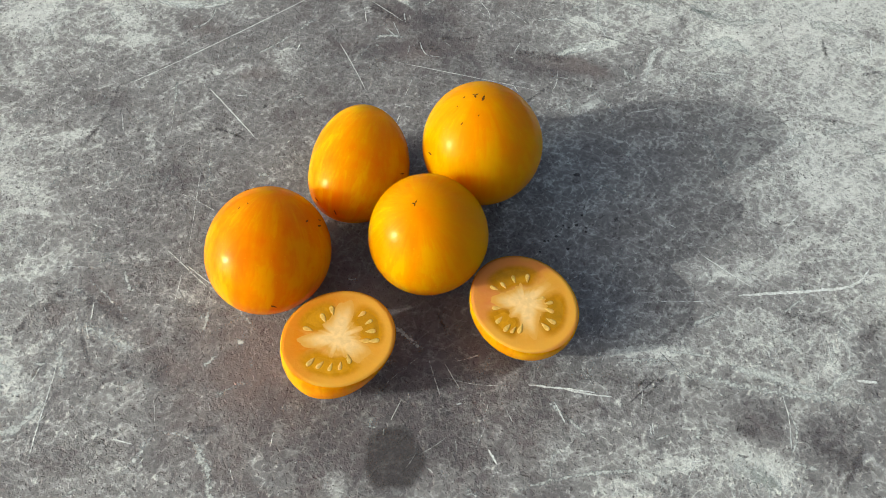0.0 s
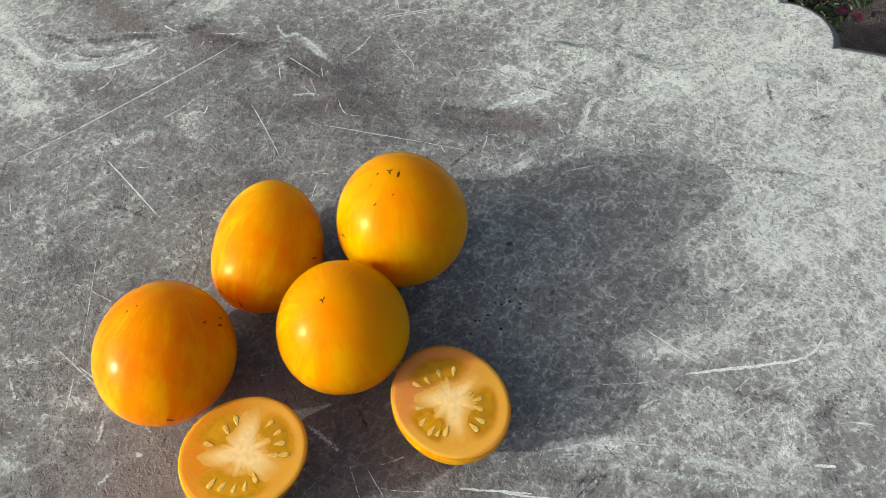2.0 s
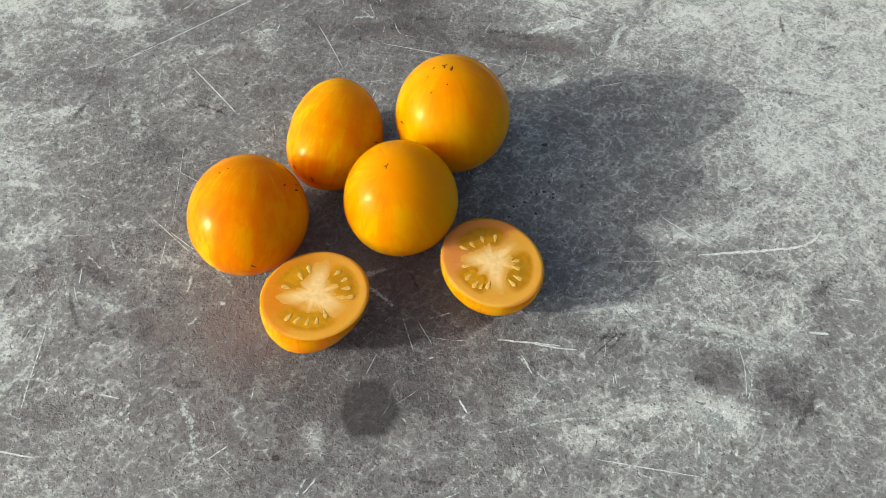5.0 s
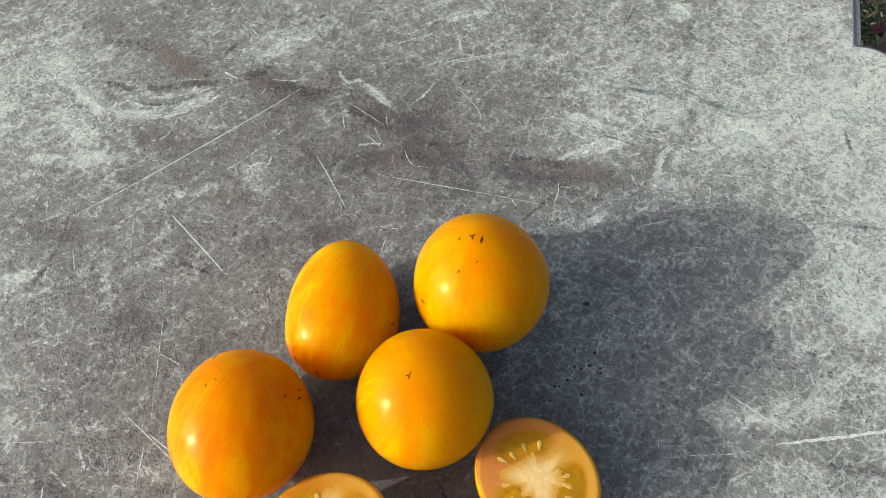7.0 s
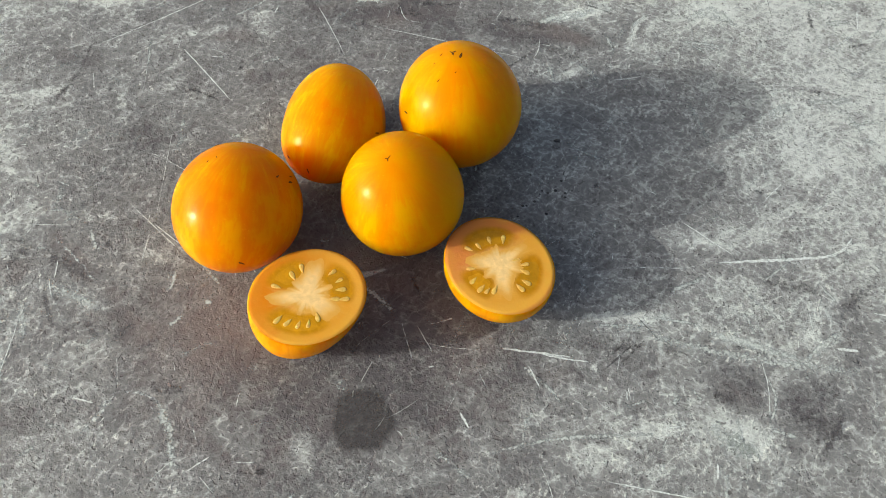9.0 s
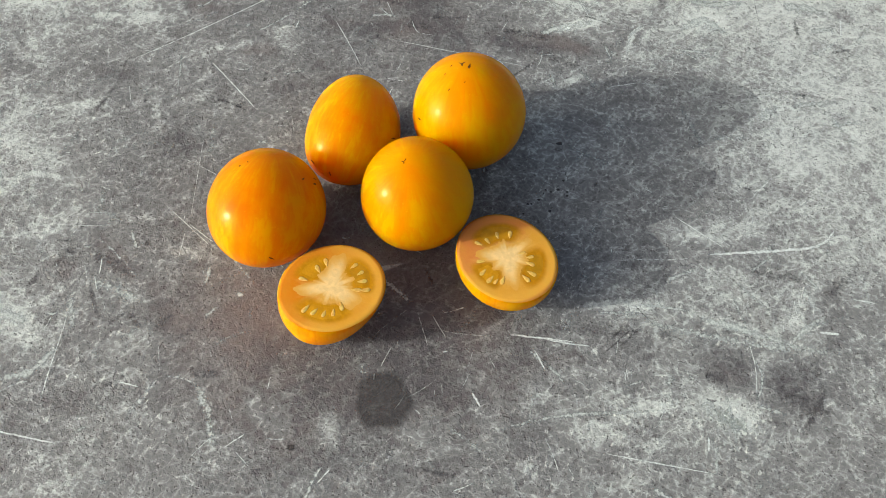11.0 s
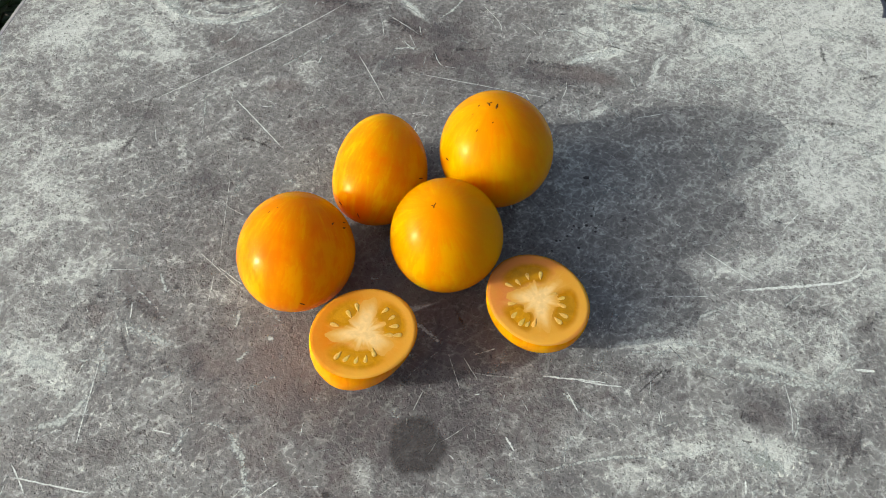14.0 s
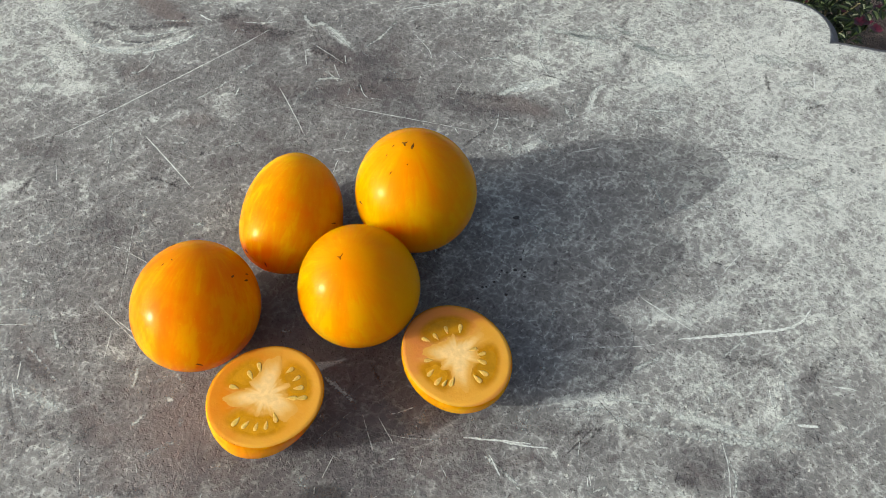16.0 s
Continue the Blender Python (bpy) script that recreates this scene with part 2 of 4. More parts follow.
def cement_material():
    n = Nodes("worn_cement")
    at = n.place()
    wobble = n.vec("SCALE", n.vec("SUBTRACT", n.noise(at, 28, 4, 0.6, out=1), (0.5, 0.5, 0.5)))
    n.give(wobble.node.inputs["Scale"], 0.035)
    bent = n.vec("MULTIPLY", n.vec("ADD", at, wobble), (1, 1, 0))
    total = 0.0
    for x, y, rx, ry, much in DARK_AND_SHADE_PATCHES + LIGHT_PATCHES + FRONT_PATCHES:
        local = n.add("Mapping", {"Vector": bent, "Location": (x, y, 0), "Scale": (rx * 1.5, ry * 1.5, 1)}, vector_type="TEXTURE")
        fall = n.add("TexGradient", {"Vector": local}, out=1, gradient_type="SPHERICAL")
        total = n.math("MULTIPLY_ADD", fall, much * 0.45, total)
    # smears, each a soft oval along its way
    nudge = n.vec("SCALE", n.vec("SUBTRACT", n.noise(at, 110, 7, 0.72, out=1), (0.5, 0.5, 0.5)))
    n.give(nudge.node.inputs["Scale"], 0.012)
    shaken = n.vec("MULTIPLY", n.vec("ADD", at, nudge), (1, 1, 0))
    for x0, y0, x1, y1, half, much in PALE_LEFT + PALE_RIGHT + DARK_LEFT + DARK_RIGHT + FAR_LEFT + FAR_RIGHT:
        local = n.add("Mapping", {"Vector": shaken, "Location": ((x0 + x1) / 2, (y0 + y1) / 2, 0), "Rotation": (0, 0, math.atan2(y1 - y0, x1 - x0)),
                                  "Scale": (math.hypot(x1 - x0, y1 - y0) * 0.62 + half * 0.4, half * 1.3, 1)}, vector_type="TEXTURE")
        fall = n.add("TexGradient", {"Vector": local}, out=1, gradient_type="SPHERICAL")
        total = n.math("ADD", n.span(fall, 0.0, 0.65, 0.0, much * (0.95 if much > 0 else 0.75)), total)
    # trowelled plaster: ragged paler skins over a smooth darker ground
    swirl = n.vec("SCALE", n.vec("SUBTRACT", n.noise(at, 30, 2, 0.5, out=1), (0.5, 0.5, 0.5)))
    n.give(swirl.node.inputs["Scale"], 0.010)
    flow = n.vec("ADD", at, swirl)
    base = n.noise(at, 15, 4, 0.55, 0.3)
    torn = n.noise(n.stretch(flow, (1, 1.25, 1), 30, (3, 1, 0)), 42, 6, 0.62, 0.2)
    rag = n.noise(n.stretch(flow, (1, 1.2, 1), -28, (6, 2, 0)), 120, 5, 0.62)
    smear = n.noise(n.stretch(flow, (0.45, 1.5, 1), 36, (8, 3, 0)), 80, 6, 0.66)
    wipe = n.noise(n.stretch(flow, (0.45, 1.3, 1), 97, (3, 8, 0)), 90, 6, 0.66)
    crumb = n.noise(n.stretch(at, (1, 1.2, 1), 50, (2, 9, 0)), 330, 4, 0.65)
    grit = n.noise(n.stretch(at, (1, 1.15, 1), -35, (1, 5, 0)), 620, 2, 0.6)
    sand = n.noise(at, 1250, 1, 0.5)
    # the grain is open in some places and rubbed smooth in others
    open_grain = n.span(n.noise(n.stretch(at, (1, 1, 1), 0, (5, 5, 0)), 34, 4, 0.6), 0.38, 0.62, 0.30, 1.0)
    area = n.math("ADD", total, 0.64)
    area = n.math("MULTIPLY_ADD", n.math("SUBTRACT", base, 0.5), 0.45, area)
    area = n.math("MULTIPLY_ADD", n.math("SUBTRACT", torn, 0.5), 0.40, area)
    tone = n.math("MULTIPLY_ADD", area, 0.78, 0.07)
    for tex, much in ((rag, 0.31), (smear, 0.44), (wipe, 0.36), (crumb, 0.42)):
        tone = n.math("MULTIPLY_ADD", n.math("SUBTRACT", tex, 0.5), much, tone)
    for scale, turn, wide, much in ((70, 30, 0.04, 0.24), (150, -20, 0.05, 0.25), (310, 65, 0.06, 0.16)):   # crests of the trowelled skin, paler
        crest = n.noise(n.stretch(flow, (0.8, 1.25, 1), turn, (scale, 1, 0)), scale, 2, 0.55)
        tone = n.math("MULTIPLY_ADD", n.span(n.math("ABSOLUTE", n.math("SUBTRACT", crest, 0.5)), wide, 0.0, -0.28, 0.72), much, tone)
    tone = n.math("MULTIPLY_ADD", n.math("MULTIPLY", n.math("SUBTRACT", grit, 0.5), open_grain), 0.74, tone)
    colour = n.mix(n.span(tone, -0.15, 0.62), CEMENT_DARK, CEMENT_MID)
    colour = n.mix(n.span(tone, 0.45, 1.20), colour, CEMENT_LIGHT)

    def strewn(tex, lean, low, high, most):
        """Specks that lie thicker where the skin is paler (lean > 0) or darker (lean < 0)."""
        return n.span(n.math("MULTIPLY_ADD", n.math("SUBTRACT", n.math("MINIMUM", area, 0.86), 0.62), lean, tex), low, high, 0.0, most)

    # chalky chips where the trowel lifted the skin
    white = n.math("MAXIMUM", strewn(crumb, 0.30, 0.585, 0.67, 0.33), n.math("MAXIMUM", strewn(rag, 0.28, 0.575, 0.66, 0.16), strewn(smear, 0.28, 0.60, 0.68, 0.29)))
    white = n.math("MULTIPLY", white, n.span(grit, 0.30, 0.52, 0.35, 1.0))
    colour = n.mix(white, colour, (0.53, 0.59, 0.56))
    # dark bare spots, thicker where the skin is darker
    bare = n.noise(n.stretch(flow, (1, 1.15, 1), 65, (1, 8, 0)), 60, 7, 0.70)
    hollow = n.math("MAXIMUM", strewn(n.noise(n.stretch(at, (1, 1.2, 1), 70, (7, 5, 0)), 240, 4, 0.62), -0.25, 0.585, 0.65, 0.55),
                    n.math("MULTIPLY", n.span(bare, 0.55, 0.64, 0.0, 0.45), n.span(area, 0.15, 0.6, 0.3, 1.0)))
    colour = n.mix(hollow, colour, (0.085, 0.082, 0.087))
    # sparse sharp marks: chips knocked white, short dark cuts, in drifts
    zone = n.noise(n.stretch(at, (1, 1, 1), 0, (9, 2, 0)), 45, 3, 0.6)
    knock = n.math("MULTIPLY_ADD", crumb, 0.45, n.math("MULTIPLY", n.noise(n.stretch(flow, (0.75, 1.3, 1), 55, (4, 6, 0)), 480, 3, 0.6), 0.55))
    chip = n.span(n.math("MULTIPLY_ADD", n.math("SUBTRACT", zone, 0.5), 0.30, knock), 0.59, 0.67, 0.0, 0.55)
    chip = n.math("MULTIPLY", chip, n.span(area, 0.25, 0.62, 0.20, 1.0))
    colour = n.mix(chip, colour, (0.58, 0.63, 0.60))
    nick = n.math("MULTIPLY_ADD", rag, 0.35, n.math("MULTIPLY", n.noise(n.stretch(flow, (0.75, 1.3, 1), -48, (2, 3, 0)), 460, 3, 0.6), 0.65))
    cut = n.span(n.math("MULTIPLY_ADD", n.math("SUBTRACT", 0.5, zone), 0.20, nick), 0.59, 0.66, 0.0, 0.60)
    colour = n.mix(cut, colour, (0.085, 0.083, 0.088))
    # brown tint drifting through the dark zones, and through the shade painted round the fruit
    tint = n.math("MULTIPLY", n.span(n.noise(at, 11, 3), 0.42, 0.62), n.span(area, 0.58, 0.10, 0.0, 0.60))
    colour = n.mix(tint, colour, (0.160, 0.134, 0.124))
    # pinholes
    dot = n.span(n.noise(at, 560, 1, 0.5), 0.318, 0.272)
    colour = n.mix(n.math("MULTIPLY", dot, 0.6), colour, (0.05, 0.047, 0.047))
    # grain and trowel ripples, which the low sun rakes
    height = n.math("MULTIPLY", n.math("MULTIPLY_ADD", sand, 0.35, n.math("MULTIPLY_ADD", grit, 0.40, n.math("MULTIPLY", crumb, 0.40))), open_grain)
    height = n.math("MULTIPLY_ADD", rag, 0.25, n.math("MULTIPLY_ADD", dot, -0.5, n.math("MULTIPLY_ADD", cut, -0.6, n.math("MULTIPLY_ADD", chip, 0.4, n.math("MULTIPLY_ADD", white, 0.35, n.math("MULTIPLY_ADD", hollow, -0.3, height))))))
    return n.finish(colour, n.span(area, 0.2, 1.0, 0.52, 0.70), Normal=n.bump(height, 0.00062, 1.0), Specular_IOR_Level=0.35)


CEMENT_DARK, CEMENT_MID, CEMENT_LIGHT = (0.058, 0.058, 0.061), (0.183, 0.195, 0.193), (0.46, 0.515, 0.495)


def mark_material(name, colour, low, high, scale, rag, most, rough=0.6):
    """A worn mark that breaks up along its way; the mesh's 'fade' gives how strong it is."""
    n = Nodes(name)
    fade = n.add("Attribute", out="Fac", attribute_name="fade")
    at = n.place()
    broken = n.math("ADD", n.math("MULTIPLY", n.noise(at, scale, 4, 0.68), 0.65), n.math("MULTIPLY", n.noise(at, scale * 0.22, 4, 0.62), 0.35))
    n.give(n.bsdf.inputs["Alpha"], n.math("MULTIPLY", n.span(n.math("MULTIPLY_ADD", n.math("SUBTRACT", broken, 0.5), rag, fade), low, high), most))
    tone = n.mix(n.span(n.noise(n.place(), 1100, 2), 0.35, 0.65), tuple(c * 0.72 for c in colour), tuple(c * 1.12 for c in colour))
    return n.finish(tone, rough)


def skin_material(name, axis, deep, mid, pale, green=0.0, green_way=(1, 0, 0)):
    """Waxy tomato skin with streaks that run from pole to pole along axis."""
    n = Nodes(name)
    at = n.place()
    axis = Vector(axis).normalized()
    along = n.add("VectorMath", {0: at, 1: tuple(axis)}, out="Value", operation="DOT_PRODUCT")
    axial = n.vec("SCALE", tuple(axis))
    n.give(axial.node.inputs["Scale"], along)
    ring = n.vec("NORMALIZE", n.vec("SUBTRACT", at, axial))
    slow = n.vec("SCALE", axial)
    n.give(slow.node.inputs["Scale"], 14.0)
    coord = n.vec("ADD", ring, slow)
    streak = n.noise(coord, 2.6, 3, 0.55, 0.6)
    thin = n.noise(coord, 9.0, 3, 0.6, 0.3)
    blotch = n.noise(at, 46, 4, 0.58, 0.4)
    # the streaks melt together near the poles
    off = n.span(n.add("VectorMath", {0: n.vec("SUBTRACT", at, axial)}, out="Value", operation="LENGTH"), 0.003, 0.017)
    run = n.math("MULTIPLY_ADD", n.math("SUBTRACT", thin, 0.5), 0.50, n.math("MULTIPLY", n.math("SUBTRACT", streak, 0.5), 0.45))
    value = n.math("MULTIPLY_ADD", run, off, n.math("MULTIPLY_ADD", n.math("SUBTRACT", blotch, 0.5), 0.75, 0.5))
    colour = n.mix(n.span(value, 0.34, 0.50), deep, mid)
    colour = n.mix(n.span(value, 0.48, 0.66), colour, pale)
    if green:
        side = n.add("VectorMath", {0: n.vec("NORMALIZE", at), 1: green_way}, out="Value", operation="DOT_PRODUCT")
        lit = n.math("MULTIPLY", n.span(n.math("MULTIPLY_ADD", n.math("SUBTRACT", blotch, 0.5), 0.9, side), 0.15, 0.9), green)
        colour = n.mix(lit, colour, (0.47, 0.262, 0.0003))
    dots = n.span(n.noise(at, 900, 1, 0.4), 0.70, 0.78)
    colour = n.mix(n.math("MULTIPLY", dots, 0.12), colour, (0.80, 0.45, 0.03))
    n.bsdf.inputs["Subsurface Radius"].default_value = (1.0, 0.58, 0.05)
    return n.finish(colour, n.span(blotch, 0.3, 0.7, 0.22, 0.27), Normal=n.bump(n.math("ADD", n.noise(at, 160, 2), n.math("MULTIPLY", thin, 0.3)), 0.0004, 0.25),
                    Subsurface_Weight=1.0, Subsurface_Scale=0.062, Specular_IOR_Level=0.10, Specular_Tint=(1.0, 0.80, 0.36, 1.0))


def flesh_material(name, base, blush, blush_way, radius, gel):
    """Cut flesh: pale in the middle and in strands that run outwards, blushed to one side."""
    n = Nodes(name)
    at = n.place()
    flat = n.vec("MULTIPLY", at, (1, 1, 0))
    side = n.add("VectorMath", {0: n.vec("NORMALIZE", flat), 1: blush_way}, out="Value", operation="DOT_PRODUCT")
    out = n.math("DIVIDE", n.add("VectorMath", {0: flat}, out="Value", operation="LENGTH"), radius)
    cloudy = n.noise(at, 130, 4, 0.6, 0.5)
    colour = n.mix(n.span(n.math("MULTIPLY_ADD", n.math("SUBTRACT", cloudy, 0.5), 1.6, side), -0.2, 0.9), base, blush)
    spoke = n.vec("ADD", n.vec("NORMALIZE", flat), n.vec("MULTIPLY", at, (25, 25, 25)))
    strand = n.noise(spoke, 5, 4, 0.6, 0.4)
    near = n.span(n.math("MULTIPLY_ADD", n.math("SUBTRACT", strand, 0.5), 0.7, out), 0.75, 0.20)
    colour = n.mix(n.math("MULTIPLY", near, 0.7), colour, (0.62, 0.385, 0.105))
    # a paler wall just under the skin, orange where it blushes
    wall = n.math("MULTIPLY", n.span(n.math("MULTIPLY_ADD", n.math("SUBTRACT", cloudy, 0.5), 0.25, out), 0.70, 0.92), n.span(side, 0.55, -0.35, 0.1, 0.40))
    colour = n.mix(wall, colour, (0.64, 0.37, 0.065))
    colour = n.mix(n.span(out, 0.95, 1.0, 0.0, 0.5), colour, tuple(c * 0.9 for c in blush))
    # jelly shining through round the seed chambers
    wet = n.add("Attribute", out="Fac", attribute_name="wet")
    mottle = n.noise(at, 300, 3, 0.6, 0.4)
    juice = n.mix(n.span(mottle, 0.35, 0.7), gel, tuple(c * 1.25 for c in gel))
    colour = n.mix(n.span(n.math("MULTIPLY_ADD", n.math("SUBTRACT", cloudy, 0.5), 0.5, wet), 0.0, 1.0), colour, juice)
    n.bsdf.inputs["Subsurface Radius"].default_value = (1.0, 0.6, 0.2)
    return n.finish(colour, 0.36, Normal=n.bump(n.noise(at, 800, 3), 0.0003, 0.3), Subsurface_Weight=0.35, Subsurface_Scale=0.002, Specular_IOR_Level=0.12, Specular_Tint=(1.0, 0.85, 0.5, 1.0))


def gel_material(name, gel, flesh, low=0.25, high=0.95):
    """Wet seed jelly or core that melts into the flesh colour towards its edge."""
    n = Nodes(name)
    at = n.place()
    edge = n.add("Attribute", out="Fac", attribute_name="edge")
    cloudy = n.noise(at, 300, 3, 0.6, 0.4)
    colour = n.mix(n.span(cloudy, 0.35, 0.7), gel, tuple(c * 1.25 for c in gel))
    colour = n.mix(n.span(n.math("MULTIPLY_ADD", n.math("SUBTRACT", cloudy, 0.5), 0.6, edge), low, high), colour, flesh)
    n.bsdf.inputs["Subsurface Radius"].default_value = (1.0, 0.6, 0.2)
    return n.finish(colour, 0.28, Normal=n.bump(n.noise(at, 500, 2), 0.0003, 0.3), Subsurface_Weight=0.0,
                    Specular_IOR_Level=0.25, Specular_Tint=(1.0, 0.85, 0.5, 1.0))


def plain_material(name, low, high, scale, rough=0.6, bump=0.0, **more):
    n = Nodes(name)
    at = n.place()
    tex = n.noise(at, scale, 4, 0.6)
    if bump:
        more["Normal"] = n.bump(tex, bump, 0.7)
    return n.finish(n.mix(n.span(tex, 0.35, 0.68), low, high), rough, **more)


def leaf_material(name, low, high):
    n = Nodes(name)
    rnd = n.add("NewGeometry", out="Random Per Island")
    colour = n.mix(rnd, low, high)
    colour = n.mix(n.span(n.noise(n.place(), 60, 3), 0.4, 0.7, 0, 0.5), colour, tuple(c * 0.55 for c in low))
    return n.finish(colour, 0.5)


def soil_material():
    n = Nodes("garden_soil")
    at = n.place()
    a, b, c = n.noise(at, 3, 5, 0.6), n.noise(at, 40, 5, 0.65), n.noise(at, 260, 3, 0.6)
    tone = n.math("MULTIPLY_ADD", c, 0.4, n.math("MULTIPLY_ADD", b, 0.6, n.math("MULTIPLY", a, 0.5)))
    colour = n.mix(n.span(tone, 0.55, 0.95), (0.030, 0.024, 0.021), (0.100, 0.080, 0.070))
    return n.finish(colour, 0.9, Normal=n.bump(tone, 0.03, 0.9))


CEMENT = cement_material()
RIM = plain_material("table_rim", (0.105, 0.115, 0.130), (0.17, 0.185, 0.20), 400, 0.5, 0.0003)
STEEL = plain_material("painted_steel", (0.05, 0.052, 0.055), (0.09, 0.092, 0.095), 60, 0.45, 0.0004)
SCRATCH = mark_material("pale_scratch", (0.63, 0.71, 0.69), 0.15, 0.75, 520, 1.8, 0.85)
CHALK = mark_material("chalky_smear", (0.475, 0.54, 0.52), 0.0, 0.82, 700, 3.0, 0.80)
WORN = mark_material("worn_smear", (0.105, 0.104, 0.108), 0.10, 0.90, 700, 2.6, 0.66)
GROOVE = mark_material("dark_groove", (0.06, 0.058, 0.056), 0.25, 0.85, 520, 2.2, 0.8)
DAMP = mark_material("damp_stain", (0.062, 0.060, 0.059), 0.15, 0.95, 500, 1.2, 0.76, 0.42)
SCAR = plain_material("corky_scar", (0.05, 0.022, 0.006), (0.12, 0.055, 0.012), 1500, 0.9, Specular_IOR_Level=0.1)
SEED = plain_material("seed", (0.56, 0.33, 0.07), (0.66, 0.42, 0.11), 900, 0.5, 0.0002, Subsurface_Weight=0.3, Subsurface_Scale=0.002, Specular_IOR_Level=0.15)
SOIL = soil_material()
LEAF = leaf_material("shrub_leaf", (0.012, 0.026, 0.008), (0.034, 0.060, 0.014))
LEAF_DARK = leaf_material("dark_shrub_leaf", (0.018, 0.042, 0.010), (0.045, 0.085, 0.018))
PETAL = leaf_material("magenta_petal", (0.05, 0.004, 0.014), (0.09, 0.006, 0.026))
STALK = plain_material("stalk", (0.05, 0.06, 0.02), (0.10, 0.08, 0.04), 90, 0.7)


# ---- ground ----
def build_ground():
    bm = bmesh.new()
    for ring, (r, k) in enumerate(((0.0, 1), (3, 24), (12, 24), (60, 24), (600, 24))):
        row = [bm.verts.new((r * math.cos(i * math.tau / k), r * math.sin(i * math.tau / k), 0)) for i in range(k)]
        if ring == 1:
            for i in range(k):
                bm.faces.new((last[0], row[i], row[(i + 1) % k]))
        elif ring:
            for i in range(k):
                bm.faces.new((last[i], row[i], row[(i + 1) % k], last[(i + 1) % k]))
        last = row
    ob = part("ground", bm, SOIL, None)
    return tagged(ob, "dark brown bare garden soil round the table", "ground", kind="structure")


build_ground()


# ---- table ----
def rounded(corners, steps=10):
    """A closed outline from corners (x, y, radius)."""
    out = []
    for i, (x, y, r) in enumerate(corners):
        p = Vector((x, y))
        if r == 0:
            out.append(p)
            continue
        a, b = (Vector(corners[i - 1][:2]) - p).normalized(), (Vector(corners[(i + 1) % len(corners)][:2]) - p).normalized()
        for s in range(steps + 1):
            t = s / steps
            out.append((p + a * r) * (1 - t) ** 2 + p * 2 * t * (1 - t) + (p + b * r) * t * t)
    return out


LOBE = (0.2335, 0.1677, 0.0221)   # round ear between two sides: centre, radius


def table_outline():
    left = rounded([(0.400, 0.1280, 0.03), (0.455, -0.40, 0.06), (-0.300, -0.44, 0.06), (-0.262, 0.085, 0.04),
                    (-0.2385, 0.185, 0.03), (-0.175, 0.345, 0.07), (0.272, 0.345, 0.05), (0.2375, 0.20, 0.0)])
    cx, cy, r = LOBE
    ear = [Vector((cx + r * math.cos(radians(a)), cy + r * math.sin(radians(a)))) for a in range(90, -33, -6)]
    left = left[:-1] + [Vector((0.2328, 0.1899))]
    return [Vector((0.2819, 0.1502))] + left + ear[1:] + [Vector((0.2555, 0.1568))]


def inset(points, d):
    out, k = [], len(points)
    area = sum(points[i].x * points[(i + 1) % k].y - points[(i + 1) % k].x * points[i].y for i in range(k))
    sign = 1 if area > 0 else -1
    for i in range(k):
        e = (points[(i + 1) % k] - points[i - 1]).normalized()
        out.append(points[i] + Vector((-e.y, e.x)) * d * sign)
    return out


def build_table():
    table = tagged(new("garden_table"), "grey cement-look garden table with a scratched worn top", "table")
    line = table_outline()
    bm = bmesh.new()
    rows = []
    for d, z in ((0.0008, -0.0012), (0.0006, -0.0001), (-0.0002, -0.0002), (-0.0009, -0.0007), (-0.0054, -0.0038), (-0.0058, -0.0052), (-0.0058, -0.0150), (0.0, -0.0160)):
        rows.append([bm.verts.new((p.x, p.y, TOP + z)) for p in inset(line, d)])
    for a, b in zip(rows, rows[1:]):
        for i in range(len(line)):
            bm.faces.new((a[i], a[(i + 1) % len(line)], b[(i + 1) % len(line)], b[i]))
    bm.faces.new(list(reversed(rows[-1])))
    bmesh.ops.recalc_face_normals(bm, faces=bm.faces)
    rim = part("rim", bm, RIM, table, "narrow chamfered grey edge")
    bm = bmesh.new()
    face = bm.faces.new([bm.verts.new((p.x, p.y, TOP)) for p in inset(line, 0.0006)])
    low = [bm.verts.new((p.x, p.y, TOP - 0.003)) for p in inset(line, 0.0006)]
    top = list(face.verts)
    for i in range(len(line)):
        bm.faces.new((top[i], low[i], low[(i + 1) % len(line)], top[(i + 1) % len(line)]))
    bmesh.ops.recalc_face_normals(bm, faces=bm.faces)
    if face.normal.z < 0:
        bmesh.ops.reverse_faces(bm, faces=bm.faces)
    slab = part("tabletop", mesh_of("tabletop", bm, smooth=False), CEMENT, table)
    for x, y in ((-0.22, -0.36), (0.38, -0.33), (-0.15, 0.26), (0.19, 0.26)):
        bm = bmesh.new()
        bmesh.ops.create_cone(bm, cap_ends=True, segments=20, radius1=0.011, radius2=0.014, depth=TOP - 0.010,
                              matrix=Matrix.Translation((x, y, (TOP - 0.010) / 2)))
        part("leg", bm, STEEL, table)
    return table, slab


SLAB = build_table()[1]


